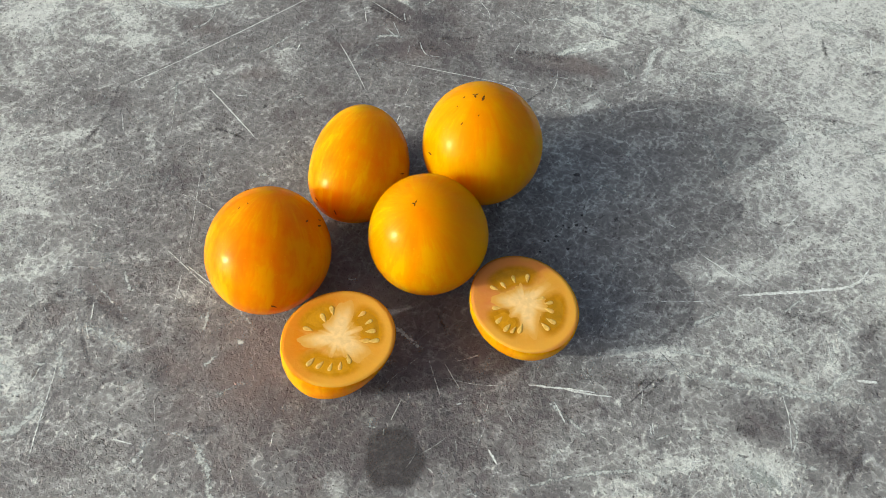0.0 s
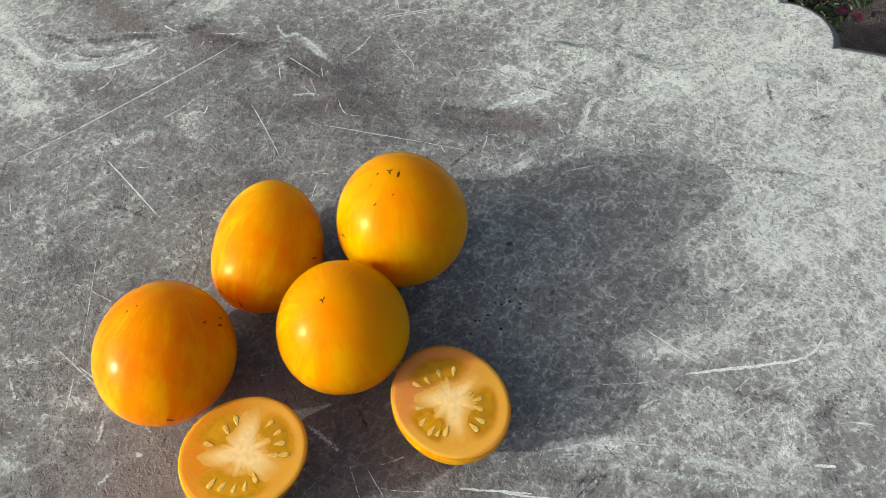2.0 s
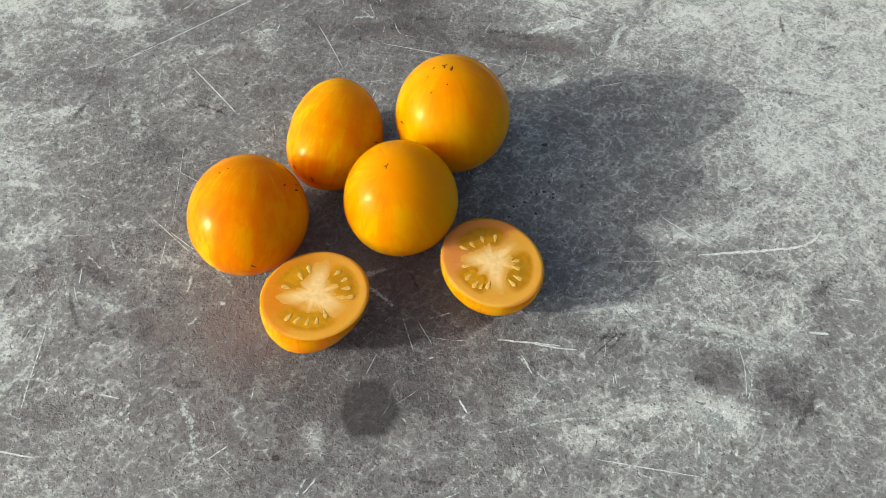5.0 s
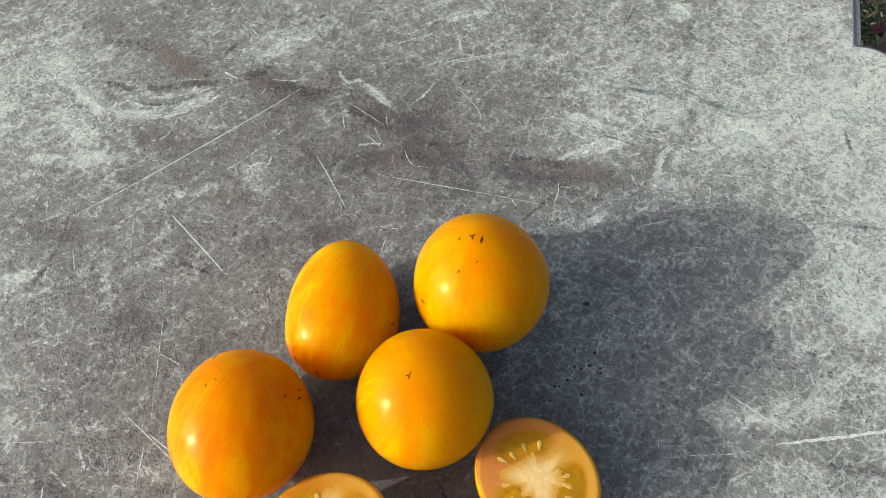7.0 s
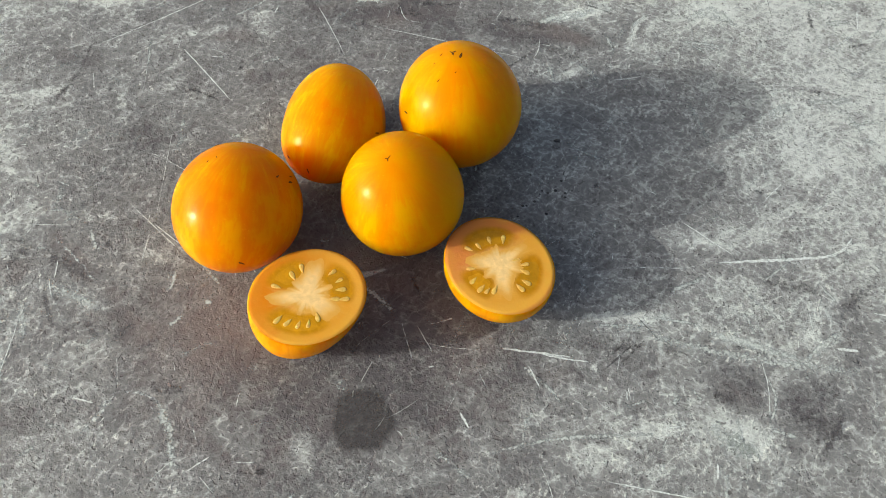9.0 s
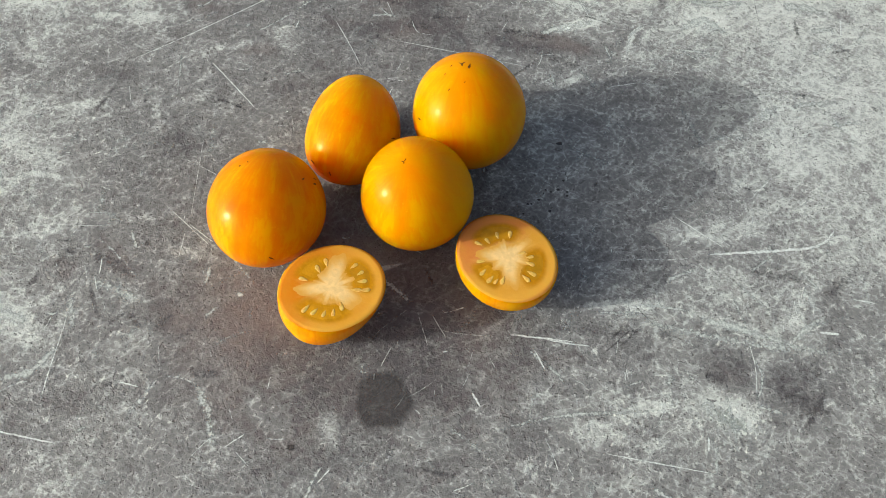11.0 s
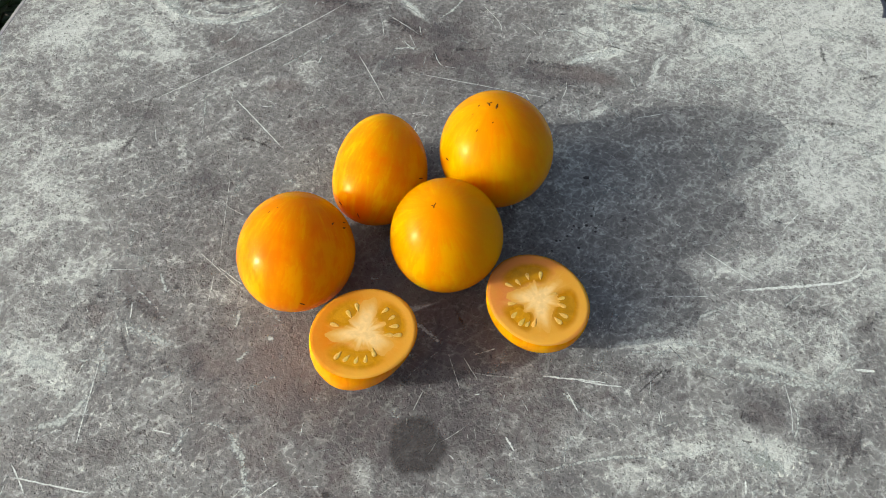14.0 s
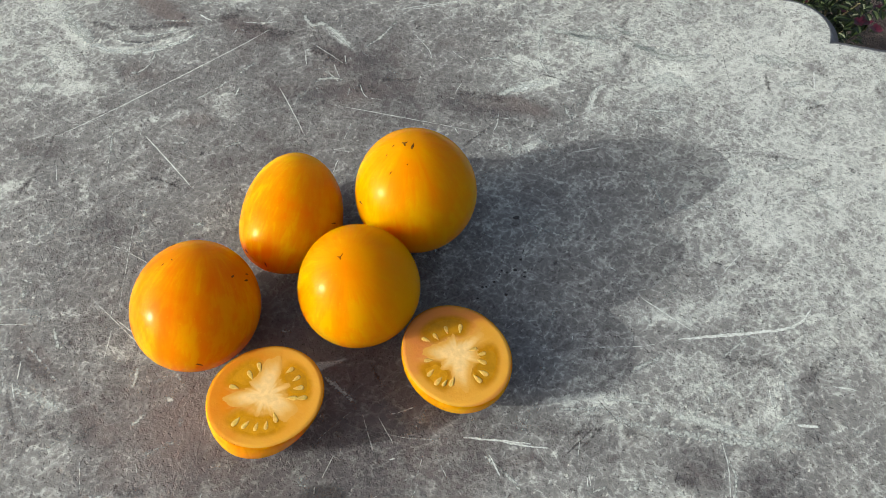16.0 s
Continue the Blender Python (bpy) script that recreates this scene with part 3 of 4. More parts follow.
# ---- marks worn into the tabletop ----
def ribbon(bm, fade, x0, y0, x1, y1, bend, width, strong, lift=0.00012, steps=18):
    """A tapered streak from one end to the other, bowed to its left by bend times its length."""
    a, b = Vector((x0, y0)), Vector((x1, y1))
    side = Vector((-(b - a).y, (b - a).x))
    mid = (a + b) / 2 + side * bend
    rows = []
    for s in range(steps + 1):
        t = s / steps
        p = a * (1 - t) ** 2 + mid * 2 * t * (1 - t) + b * t * t
        d = ((mid - a) * (1 - t) + (b - mid) * t).normalized()
        n = Vector((-d.y, d.x))
        w = width * (0.55 + 0.45 * math.sin(math.pi * t)) * random.uniform(0.7, 1.2) / 2
        p = p + n * random.uniform(-0.12, 0.12) * width
        ends = min(1.0, 5 * t + 0.15, 5 * (1 - t) + 0.15)
        row = []
        for k, f in ((-1, 0.0), (-0.4, 1.0), (0.4, 1.0), (1, 0.0)):
            q = p + n * w * k
            v = bm.verts.new((q.x, q.y, TOP + lift))
            v[fade] = f * strong * ends
            row.append(v)
        rows.append(row)
    for r, q in zip(rows, rows[1:]):
        for k in range(3):
            bm.faces.new((r[k], r[k + 1], q[k + 1], q[k]))


def mark(name, material, rows, label, unit=0.0007, lift=0.00012, bow=0.25):
    for row in rows:
        bm = bmesh.new()
        fade = bm.verts.layers.float.new("fade")
        x0, y0, x1, y1, bend, width, strong = row
        ribbon(bm, fade, x0, y0, x1, y1, bend * bow, width * unit, strong, lift)
        part(name, bm, material, SLAB, label)


# ends, bow, width, strength
LONG_SCRATCHES = [
    (-0.112, 0.093, -0.080, 0.057, 0.05, 1.4, 1), (-0.048, 0.127, -0.029, 0.089, 0.08, 1, 0.8),
    (-0.104, -0.011, -0.106, 0.045, 0, 0.8, 0.6), (-0.117, -0.001, -0.091, -0.024, 0, 1, 0.7), (-0.116, 0.028, -0.093, 0.016, 0.1, 0.9, 0.6),
    (0.046, -0.064, 0.077, -0.067, 0.02, 1.8, 1), (-0.177, -0.111, -0.138, -0.118, 0, 1.6, 1),
    (-0.025, 0.113, 0.070, 0.091, 0.03, 1, 0.7),
    (0.185, -0.059, 0.195, -0.060, 0, 3, 0.9),
]
SHORT_SCRATCHES = [
    (0.012, -0.055, 0.019, -0.067, 0, 1, 0.7), (0.005, -0.052, 0.011, -0.071, 0, 1, 0.5),
    (0.057, -0.070, 0.062, -0.081, 0.1, 1.2, 0.8),
    (-0.176, -0.106, -0.167, -0.119, 0.1, 1.6, 0.9), (0.211, 0.049, 0.219, 0.031, 0.1, 1.2, 0.9), (0.102, 0.081, 0.120, 0.085, -0.15, 1.2, 0.8),
   
    (0.167, 0.012, 0.179, 0.024, 0.05, 1.3, 0.7), (0.126, 0.002, 0.151, -0.018, -0.03, 1.4, 0.8),
]
NICKS = [
    (0.030, -0.091, 0.034, -0.098, 0, 1.8, 0.9), (0.129, -0.108, 0.128, -0.115, 0, 2, 0.9),
    (0.034, -0.067, 0.044, -0.088, 0, 0.8, 0.4), (0.101, -0.072, 0.098, -0.088, 0, 0.8, 0.4), (-0.005, -0.071, -0.010, -0.082, 0, 0.8, 0.5),
   
    (-0.151, 0.176, -0.141, 0.199, 0, 1, 0.6), (-0.033, 0.156, -0.011, 0.138, 0.1, 1, 0.6),
    (-0.019, 0.141, -0.014, 0.128, 0, 1.2, 0.6),
]
FAR_SCRATCHES = [
    (-0.011, 0.193, 0.012, 0.201, 0.05, 1.5, 0.6), (0.015, 0.179, 0.065, 0.190, 0.02, 1.5, 0.6),
    (-0.072, 0.200, -0.069, 0.216, 0.1, 1.5, 0.6), (0.169, 0.191, 0.180, 0.186, 0, 2, 0.7), (0.049, 0.173, 0.055, 0.137, 0.1, 1, 0.4),
    (0.020, 0.162, 0.033, 0.142, 0.1, 1.2, 0.5),
]
DARK_GROOVES = [
    (0.192, 0.156, 0.192, 0.124, -0.05, 1, 0.6), (0.203, 0.205, 0.196, 0.189, 0.1, 1.5, 0.6), (0.158, 0.203, 0.175, 0.187, 0, 1, 0.6),
    (0.094, -0.070, 0.108, -0.056, 0, 3, 0.5), (0.086, -0.070, 0.098, -0.059, 0, 3, 0.5),
]
# longer strokes: the points they run through, width in millimetres, strength
FRONT_RIGHT_TRAILS = [
    ((0.141, -0.0206), (0.1568, -0.0191), (0.1752, -0.0173), (0.1913, -0.0152), (0.199, -0.0111), (0.2055, -0.0039), 1.9, 1.25),
    ((0.1528, -0.0645), (0.1538, -0.074), (0.1533, -0.0823), (0.1523, -0.0895), 0.8, 0.8),
    ((0.063, -0.066), (0.0726, -0.0675), (0.0829, -0.0687), 1.3, 0.9),
    ((0.0972, -0.0783), (0.0976, -0.0853), 0.8, 0.7),
    ((0.109, -0.0946), (0.1146, -0.0944), (0.1198, -0.0927), 0.9, 0.7),
    ((0.1057, -0.0242), (0.1284, -0.0238), 0.8, 0.75),
    ((0.1771, -0.0427), (0.177, -0.052), 1.2, 0.7),
    ((0.1831, -0.0339), (0.1896, -0.0375), 1.0, 0.8),
    ((0.144, -0.009), (0.1532, -0.016), 0.7, 0.6),
    ((0.0688, -0.0539), (0.0773, -0.0692), (0.0803, -0.0754), 0.5, 0.5),
]
FRONT_LEFT_TRAILS = [
    ((-0.1497, -0.0579), (-0.15, -0.0702), (-0.1508, -0.084), (-0.1513, -0.1021), 0.9, 0.75),
    ((-0.1204, -0.0905), (-0.1111, -0.0926), 0.9, 0.9),
    ((-0.1409, -0.0302), (-0.1402, -0.0394), 0.9, 0.8),
    ((-0.1051, -0.0131), (-0.106, -0.032), 0.6, 0.7),
    ((-0.1047, -0.0108), (-0.0906, -0.0212), 0.9, 0.8),
    ((-0.1483, -0.0177), (-0.1371, -0.0263), (-0.1252, -0.0371), 2.0, 0.4),
    ((-0.1037, -0.0864), (-0.1081, -0.0958), (-0.1152, -0.1076), 3.2, 0.42),
    ((-0.1037, -0.0864), (-0.0949, -0.088), (-0.0862, -0.091), 2.6, 0.42),
    ((-0.1068, -0.0727), (-0.1037, -0.0864), 0.7, 0.6),
    ((-0.1717, -0.0987), (-0.1658, -0.0938), (-0.1561, -0.0902), 1.6, 0.5),
    ((-0.1591, -0.0137), (-0.1419, -0.0133), 1.0, 0.6),
]
BACK_LEFT_TRAILS = [
    ((-0.1617, 0.0849), (-0.1259, 0.1098), (-0.0742, 0.1489), (-0.0507, 0.1685), 0.8, 0.85),
    ((-0.1552, 0.1561), (-0.1384, 0.1479), (-0.1226, 0.1466), (-0.105, 0.1532), (-0.0901, 0.1661), 2.8, 0.48),
    ((-0.1412, 0.165), (-0.1348, 0.1553), (-0.1236, 0.1536), (-0.1134, 0.1584), 2.2, 0.45),
    ((-0.1168, 0.1714), (-0.0945, 0.1706), 2.4, 0.45),
    ((-0.1269, 0.0972), (-0.1235, 0.0554), 0.6, 0.6),
    ((-0.17, 0.125), (-0.1574, 0.1392), 1.0, 0.55),
    ((-0.1816, 0.1627), (-0.1778, 0.1596), 1.6, 1.1),
]
BACK_RIGHT_TRAILS = [
    ((0.0955, 0.1744), (0.0922, 0.1469), 1.6, 0.45),
    ((0.0922, 0.1469), (0.0965, 0.1321), 1.8, 0.5),
    ((0.0962, 0.1288), (0.0853, 0.1238), (0.0748, 0.1201), 3.2, 0.5),
    ((0.126, 0.1269), (0.1182, 0.1203), (0.1147, 0.1032), 1.3, 0.6),
    ((0.0686, 0.1089), (0.0674, 0.0991), (0.064, 0.0922), 0.9, 0.6),
    ((0.0579, 0.1447), (0.0749, 0.1447), 2.2, 0.5),
    ((0.2387, 0.1368), (0.236, 0.1219), 1.4, 0.9),
    ((0.2345, 0.1199), (0.2182, 0.1075), 1.4, 0.7),
    ((0.1193, 0.0845), (0.1282, 0.0827), 0.8, 0.6),
    ((0.046, 0.1481), (0.0539, 0.1404), 1.0, 0.5),
]
# far strokes, and broad pale or dark bands left by the trowel
FAR_TRAILS = [
    ((-0.0953, 0.1759), (-0.0871, 0.1707), 1.4, 1.1),
    ((-0.0713, 0.1706), (-0.0602, 0.1695), (-0.0493, 0.1712), 1.2, 0.7),
    ((-0.0347, 0.1507), (-0.0329, 0.1387), 0.9, 0.7),
    ((-0.013, 0.1469), (-0.0116, 0.1384), 0.9, 0.7),
    ((-0.1496, 0.176), (-0.1401, 0.1984), 0.7, 0.5),
    ((-0.1686, 0.1257), (-0.1605, 0.137), 0.8, 0.6),
    ((-0.0235, 0.1352), (-0.0155, 0.1285), 1.0, 0.6),
    ((-0.0704, 0.1853), (-0.0703, 0.1967), 1.0, 0.6),
    ((0.0128, 0.1798), (0.027, 0.1833), (0.0659, 0.1905), 1.0, 0.7),
    ((0.0241, 0.2016), (0.0264, 0.1862), 1.1, 0.8),
    ((0.079, 0.1781), (0.0846, 0.1913), 0.9, 0.6),
    ((0.0916, 0.1422), (0.0969, 0.1303), 1.3, 0.6),
    ((0.095, 0.1473), (0.1038, 0.1421), 1.2, 0.7),
]
FAR_RIGHT_TRAILS = [
    ((0.0561, 0.1376), (0.0633, 0.1434), (0.0756, 0.1441), 1.1, 0.6),
    ((0.0447, 0.1497), (0.0536, 0.141), 0.8, 0.7),
    ((0.0228, 0.1641), (0.0325, 0.1498), (0.0337, 0.1421), 0.9, 0.7),
    ((0.1258, 0.1266), (0.1178, 0.1186), (0.1163, 0.113), 1.4, 0.65),
    ((-0.0042, 0.1267), (-0.0003, 0.117), (0.0088, 0.115), 1.0, 0.6),
    ((0.05, 0.1276), (0.0461, 0.1196), 0.9, 0.6),
    ((0.0957, 0.1761), (0.0923, 0.1474), 1.6, 0.5),
]
PALE_BANDS = [
    ((-0.1725, 0.1772), (-0.1551, 0.1573), (-0.1334, 0.1476), (-0.1024, 0.155), (-0.0902, 0.1672), 4.0, 0.6),
    ((-0.1357, 0.1615), (-0.1192, 0.1595), (-0.1009, 0.1655), 2.6, 0.6),
    ((-0.1825, 0.1921), (-0.1653, 0.1901), 9.0, 0.5),
    ((-0.1715, 0.179), (-0.1478, 0.1538), 7.0, 0.5),
    ((-0.0694, 0.2006), (-0.0597, 0.2044), 4.5, 0.9),
    ((-0.0386, 0.1794), (-0.0326, 0.1683), (-0.0243, 0.1682), (-0.0083, 0.1503), 3.2, 0.8),
    ((0.0002, 0.198), (0.0134, 0.2107), (0.0357, 0.2196), 3.5, 0.55),
    ((0.0678, 0.1193), (0.0841, 0.1239), (0.098, 0.1287), 6.0, 0.75),
    ((0.1067, 0.1631), (0.1234, 0.154), (0.1311, 0.1504), 7.0, 0.8),
    ((0.1378, 0.2167), (0.1477, 0.2135), 6.0, 0.9),
    ((0.1434, 0.1573), (0.1556, 0.1483), 5.0, 0.8),
]
DARK_BANDS = [
    ((-0.1625, 0.1752), (-0.1432, 0.166), (-0.1255, 0.1658), (-0.0905, 0.1699), 7.0, 0.55),
    ((-0.139, 0.1575), (-0.1212, 0.1548), (-0.0955, 0.1658), 3.5, 0.6),
    ((-0.0851, 0.1707), (-0.0693, 0.1797), 9.0, 0.55),
    ((-0.0768, 0.1706), (-0.0543, 0.1632), (-0.0378, 0.1612), 10.0, 0.55),
    ((-0.0321, 0.1524), (-0.009, 0.1384), 11.0, 0.6),
    ((-0.1597, 0.1976), (-0.1335, 0.1916), 12.0, 0.55),
    ((0.1505, 0.2125), (0.1363, 0.1486), 7.0, 0.4),
    ((-0.0081, 0.1235), (0.0076, 0.1201), 10.0, 0.5),
]
FRONT_PALE_BANDS = [
    ((0.106, -0.047), (0.120, -0.049), (0.129, -0.050), 1.6, 0.8),
    ((0.133, -0.054), (0.145, -0.057), (0.171, -0.065), 4.5, 0.75),
    ((0.172, -0.065), (0.187, -0.052), 4, 0.7),
    ((0.134, -0.098), (0.146, -0.104), 8, 0.75),
    ((0.086, -0.052), (0.105, -0.052), 2.2, 0.6),
    ((0.119, -0.036), (0.134, -0.028), 3, 0.6),
    ((0.160, -0.029), (0.174, -0.018), 1.6, 0.6),
    ((0.152, -0.035), (0.165, -0.049), 1.5, 0.6),
    ((0.184, -0.029), (0.190, -0.038), 1.8, 0.8),
    ((-0.183, -0.059), (-0.167, -0.063), 7, 0.7),
    ((-0.174, -0.091), (-0.159, -0.087), (-0.150, -0.075), 5, 0.65),
    ((-0.159, -0.060), (-0.154, -0.059), 2.4, 0.7),
    ((-0.131, -0.015), (-0.126, -0.025), 2.4, 0.6),
    ((-0.087, -0.091), (-0.078, -0.107), 4.5, 0.6),
    ((-0.145, -0.041), (-0.118, -0.053), 6, 0.45),
]
FRONT_DARK_BANDS = [
    ((0.131, -0.081), (0.141, -0.082), 7, 0.65),
    ((0.160, -0.086), (0.184, -0.098), 12, 0.6),
    ((0.113, -0.058), (0.120, -0.065), 7, 0.6),
    ((0.160, -0.030), (0.187, -0.033), 7, 0.5),
    ((0.192, -0.042), (0.212, -0.024), 7, 0.55),
    ((0.088, -0.072), (0.102, -0.059), 1.2, 0.8),
    ((0.104, -0.048), (0.112, -0.058), 1.0, 0.8),
    ((0.063, -0.060), (0.113, -0.062), 7, 0.4),
    ((-0.163, -0.037), (-0.154, -0.024), 7, 0.6),
    ((-0.147, -0.027), (-0.125, -0.039), 8, 0.6),
    ((-0.172, -0.048), (-0.168, -0.040), 4.5, 0.6),
    ((-0.158, -0.066), (-0.155, -0.057), 4.5, 0.5),
    ((-0.143, -0.046), (-0.135, -0.062), 3, 0.7),
]
FRONT_WORN_BANDS = [
    ((-0.131, -0.064), (-0.124, -0.058), 4.5, 0.6),
    ((-0.110, -0.066), (-0.103, -0.058), 7, 0.55),
    ((-0.123, -0.057), (-0.116, -0.066), 4.5, 0.6),
    ((-0.140, -0.079), (-0.134, -0.086), 3.5, 0.5),
    ((-0.100, -0.071), (-0.091, -0.064), 3.5, 0.5),
    ((-0.090, -0.087), (-0.078, -0.086), 6, 0.5),
    ((-0.128, -0.094), (-0.115, -0.086), 3.5, 0.5),
]
BACK_PALE_BANDS = [
    ((0.100, 0.165), (0.129, 0.161), 6, 0.8),
    ((0.132, 0.172), (0.144, 0.161), 4, 0.7),
    ((0.143, 0.156), (0.162, 0.145), (0.184, 0.147), 5, 0.75),
    ((0.146, 0.124), (0.160, 0.132), (0.171, 0.122), 6, 0.75),
    ((0.141, 0.109), (0.163, 0.107), 3, 0.6),
    ((0.208, 0.145), (0.231, 0.141), 8, 0.7),
    ((0.220, 0.126), (0.233, 0.128), 4, 0.75),
    ((0.199, 0.071), (0.223, 0.075), 4, 0.7),
    ((0.218, 0.064), (0.222, 0.055), 2.6, 0.8),
    ((0.175, 0.060), (0.192, 0.071), 6, 0.5),
]
BACK_DARK_BANDS = [
    ((0.045, 0.121), (0.075, 0.115), 8, 0.6),
    ((0.057, 0.111), (0.090, 0.093), 8, 0.45),
    ((0.135, 0.154), (0.141, 0.139), 6, 0.45),
    ((0.227, 0.110), (0.239, 0.112), 5, 0.55),
    ((0.187, 0.082), (0.216, 0.077), 4, 0.45),
    ((0.242, 0.152), (0.244, 0.130), 7, 0.4),
]

LATE_SCRATCHES = [
    ((0.084, -0.116), (0.108, -0.12), (0.133, -0.124), 0.9, 0.8),
    ((0.059, -0.107), (0.063, -0.116), (0.066, -0.126), 0.7, 0.6),
    ((0.069, -0.121), (0.072, -0.127), 0.7, 0.6),
    ((0.2, -0.03), (0.216, -0.035), 0.7, 0.6),
    ((0.204, -0.042), (0.215, -0.044), 1.2, 0.8),
    ((-0.022, 0.135), (-0.015, 0.127), 0.9, 0.7),
    ((-0.006, 0.104), (-0.009, 0.092), (-0.012, 0.085), 1.1, 0.5),
    ((0.092, 0.158), (0.093, 0.144), (0.096, 0.134), 1.1, 0.55),
]
FRONT_CHALK = [
    ((0.038, -0.108), (0.066, -0.101), (0.087, -0.099), (0.111, -0.097), 2.2, 0.5),
    ((0.055, -0.071), (0.066, -0.081), (0.07, -0.086), 2.2, 0.65),
    ((0.104, -0.05), (0.116, -0.058), (0.152, -0.065), (0.193, -0.069), 5, 0.5),
    ((0.154, -0.072), (0.156, -0.083), (0.151, -0.093), 1.8, 0.6),
    ((0.132, -0.112), (0.13, -0.124), 1.8, 0.6),
    ((0.128, -0.094), (0.145, -0.105), 9, 0.5),
    ((-0.08, -0.105), (-0.076, -0.117), 4, 0.5),
    ((-0.152, -0.049), (-0.145, -0.067), 4, 0.45),
]
BACK_CHALK = [
    ((-0.089, 0.114), (-0.081, 0.12), (-0.072, 0.128), 2, 0.65),
    ((-0.073, 0.201), (-0.065, 0.205), (-0.055, 0.203), 4, 0.7),
    ((-0.127, 0.096), (-0.125, 0.078), 2, 0.45),
    ((0.059, 0.143), (0.069, 0.144), (0.077, 0.143), 1.6, 0.65),
    ((0.168, 0.193), (0.182, 0.186), 3, 0.65),
    ((0.107, 0.163), (0.126, 0.16), (0.146, 0.165), 5, 0.55),
    ((0.141, 0.106), (0.164, 0.104), 2, 0.55),
    ((0.144, 0.154), (0.155, 0.151), (0.168, 0.145), 6, 0.55),
]


def trail(points, width, strong, name="scratch", material=None, label="pale scratch", lift=0.00014):
    """A chalky stroke that runs smoothly through its points."""
    bm = bmesh.new()
    fade = bm.verts.layers.float.new("fade")
    pts = [Vector(p) for p in points]
    pts = [pts[0] * 2 - pts[1]] + pts + [pts[-1] * 2 - pts[-2]]
    line = []
    for a, b, c, d in zip(pts, pts[1:], pts[2:], pts[3:]):
        steps = max(4, int((c - b).length / 0.0015))
        line += [b + (c - a) * (t / 2) + (a * 2 - b * 5 + c * 4 - d) * (t * t / 2) + (b * 3 - a - c * 3 + d) * (t ** 3 / 2) for t in (k / steps for k in range(steps))]
    line.append(pts[-2])
    last = None
    for k, p in enumerate(line):
        ahead = (line[min(k + 1, len(line) - 1)] - line[max(k - 1, 0)]).normalized()
        side = Vector((-ahead.y, ahead.x))
        u = k / (len(line) - 1)
        wide = width * 0.001 * (0.6 + 0.4 * math.sin(math.pi * u)) * random.uniform(0.75, 1.2)
        p = p + side * width * 0.00012 * random.uniform(-1, 1)
        ends = min(1.0, 0.3 + 5 * u, 0.3 + 5 * (1 - u))
        row = []
        for f, much in ((-0.55, 0.0), (-0.15, 1.0), (0.15, 1.0), (0.55, 0.0)):
            q = p + side * f * wide
            v = bm.verts.new((q.x, q.y, TOP + lift))
            v[fade] = much * strong * ends * random.uniform(0.8, 1.1)
            row.append(v)
        if last:
            for m in range(3):
                bm.faces.new((last[m + 1], last[m], row[m], row[m + 1]))
        last = row
    part(name, bm, material or SCRATCH, SLAB, label)


for *points, width, strong in FRONT_RIGHT_TRAILS + FRONT_LEFT_TRAILS + BACK_LEFT_TRAILS + BACK_RIGHT_TRAILS + FAR_TRAILS + FAR_RIGHT_TRAILS + LATE_SCRATCHES:
    trail(points, width, strong)
for *points, width, strong in DARK_BANDS + FRONT_DARK_BANDS + FRONT_WORN_BANDS + BACK_DARK_BANDS:
    trail(points, width, strong, "dark_smear", WORN, "darker worn smear", 0.00006)
for *points, width, strong in PALE_BANDS + FRONT_PALE_BANDS + BACK_PALE_BANDS + FRONT_CHALK + BACK_CHALK:
    trail(points, width, strong, "chalky_smear", CHALK, "chalky pale smear", 0.0001)
mark("scratch", SCRATCH, LONG_SCRATCHES + SHORT_SCRATCHES + NICKS + FAR_SCRATCHES, "pale scratch")
mark("groove", GROOVE, DARK_GROOVES, "thin dark groove")


def hairlines(name, material, count, longest, width, drift, label):
    """Countless fine scratches strewn over the top, each wandering a little on its way."""
    bm = bmesh.new()
    fade = bm.verts.layers.float.new("fade")
    for _ in range(count):
        x, y = random.uniform(-0.23, 0.27), random.uniform(-0.16, 0.23)
        if x > 0.20 and y > 0.14 or x < -0.19 and y > 0.17:
            continue
        way, turn = random.uniform(0, math.tau), random.uniform(-1, 1) * drift
        steps = 3 + int(longest * random.random() ** 2.2 / 0.0013)
        wide, strong, last = random.uniform(0.5, 1.3) * width, 0.15 + 0.75 * random.random() ** 1.8, None
        for k in range(steps + 1):
            side = Vector((-math.sin(way), math.cos(way)))
            end = min(1.0, 0.25 + 3 * k / steps, 0.25 + 3 * (1 - k / steps)) * random.uniform(0.7, 1.1)
            row = []
            for f, much in ((-0.5, 0.0), (0.0, 1.0), (0.5, 0.0)):
                p = Vector((x, y)) + side * f * wide * random.uniform(0.6, 1.3)
                v = bm.verts.new((p.x, p.y, TOP + 0.00016))
                v[fade] = much * strong * end
                row.append(v)
            if last:
                for q in range(2):
                    bm.faces.new((last[q + 1], last[q], row[q], row[q + 1]))
            last = row
            x, y = x + math.cos(way) * 0.0013, y + math.sin(way) * 0.0013
            way += turn + random.uniform(-1, 1) * drift * 1.5
    part(name, bm, material, SLAB, label, kind="stuff")


hairlines("chalky_streak", CHALK, 300, 0.024, 0.0030, 0.05, "short chalky trowel streaks")
hairlines("worn_streak", WORN, 150, 0.024, 0.0040, 0.05, "short darker worn streaks")
hairlines("hairline_scratch", SCRATCH, 220, 0.030, 0.0006, 0.02, "fine straight pale scratches")
hairlines("scuff", SCRATCH, 900, 0.012, 0.0011, 0.05, "short chalky scuffs")
hairlines("dark_nick", GROOVE, 420, 0.006, 0.0008, 0.08, "tiny dark nicks")


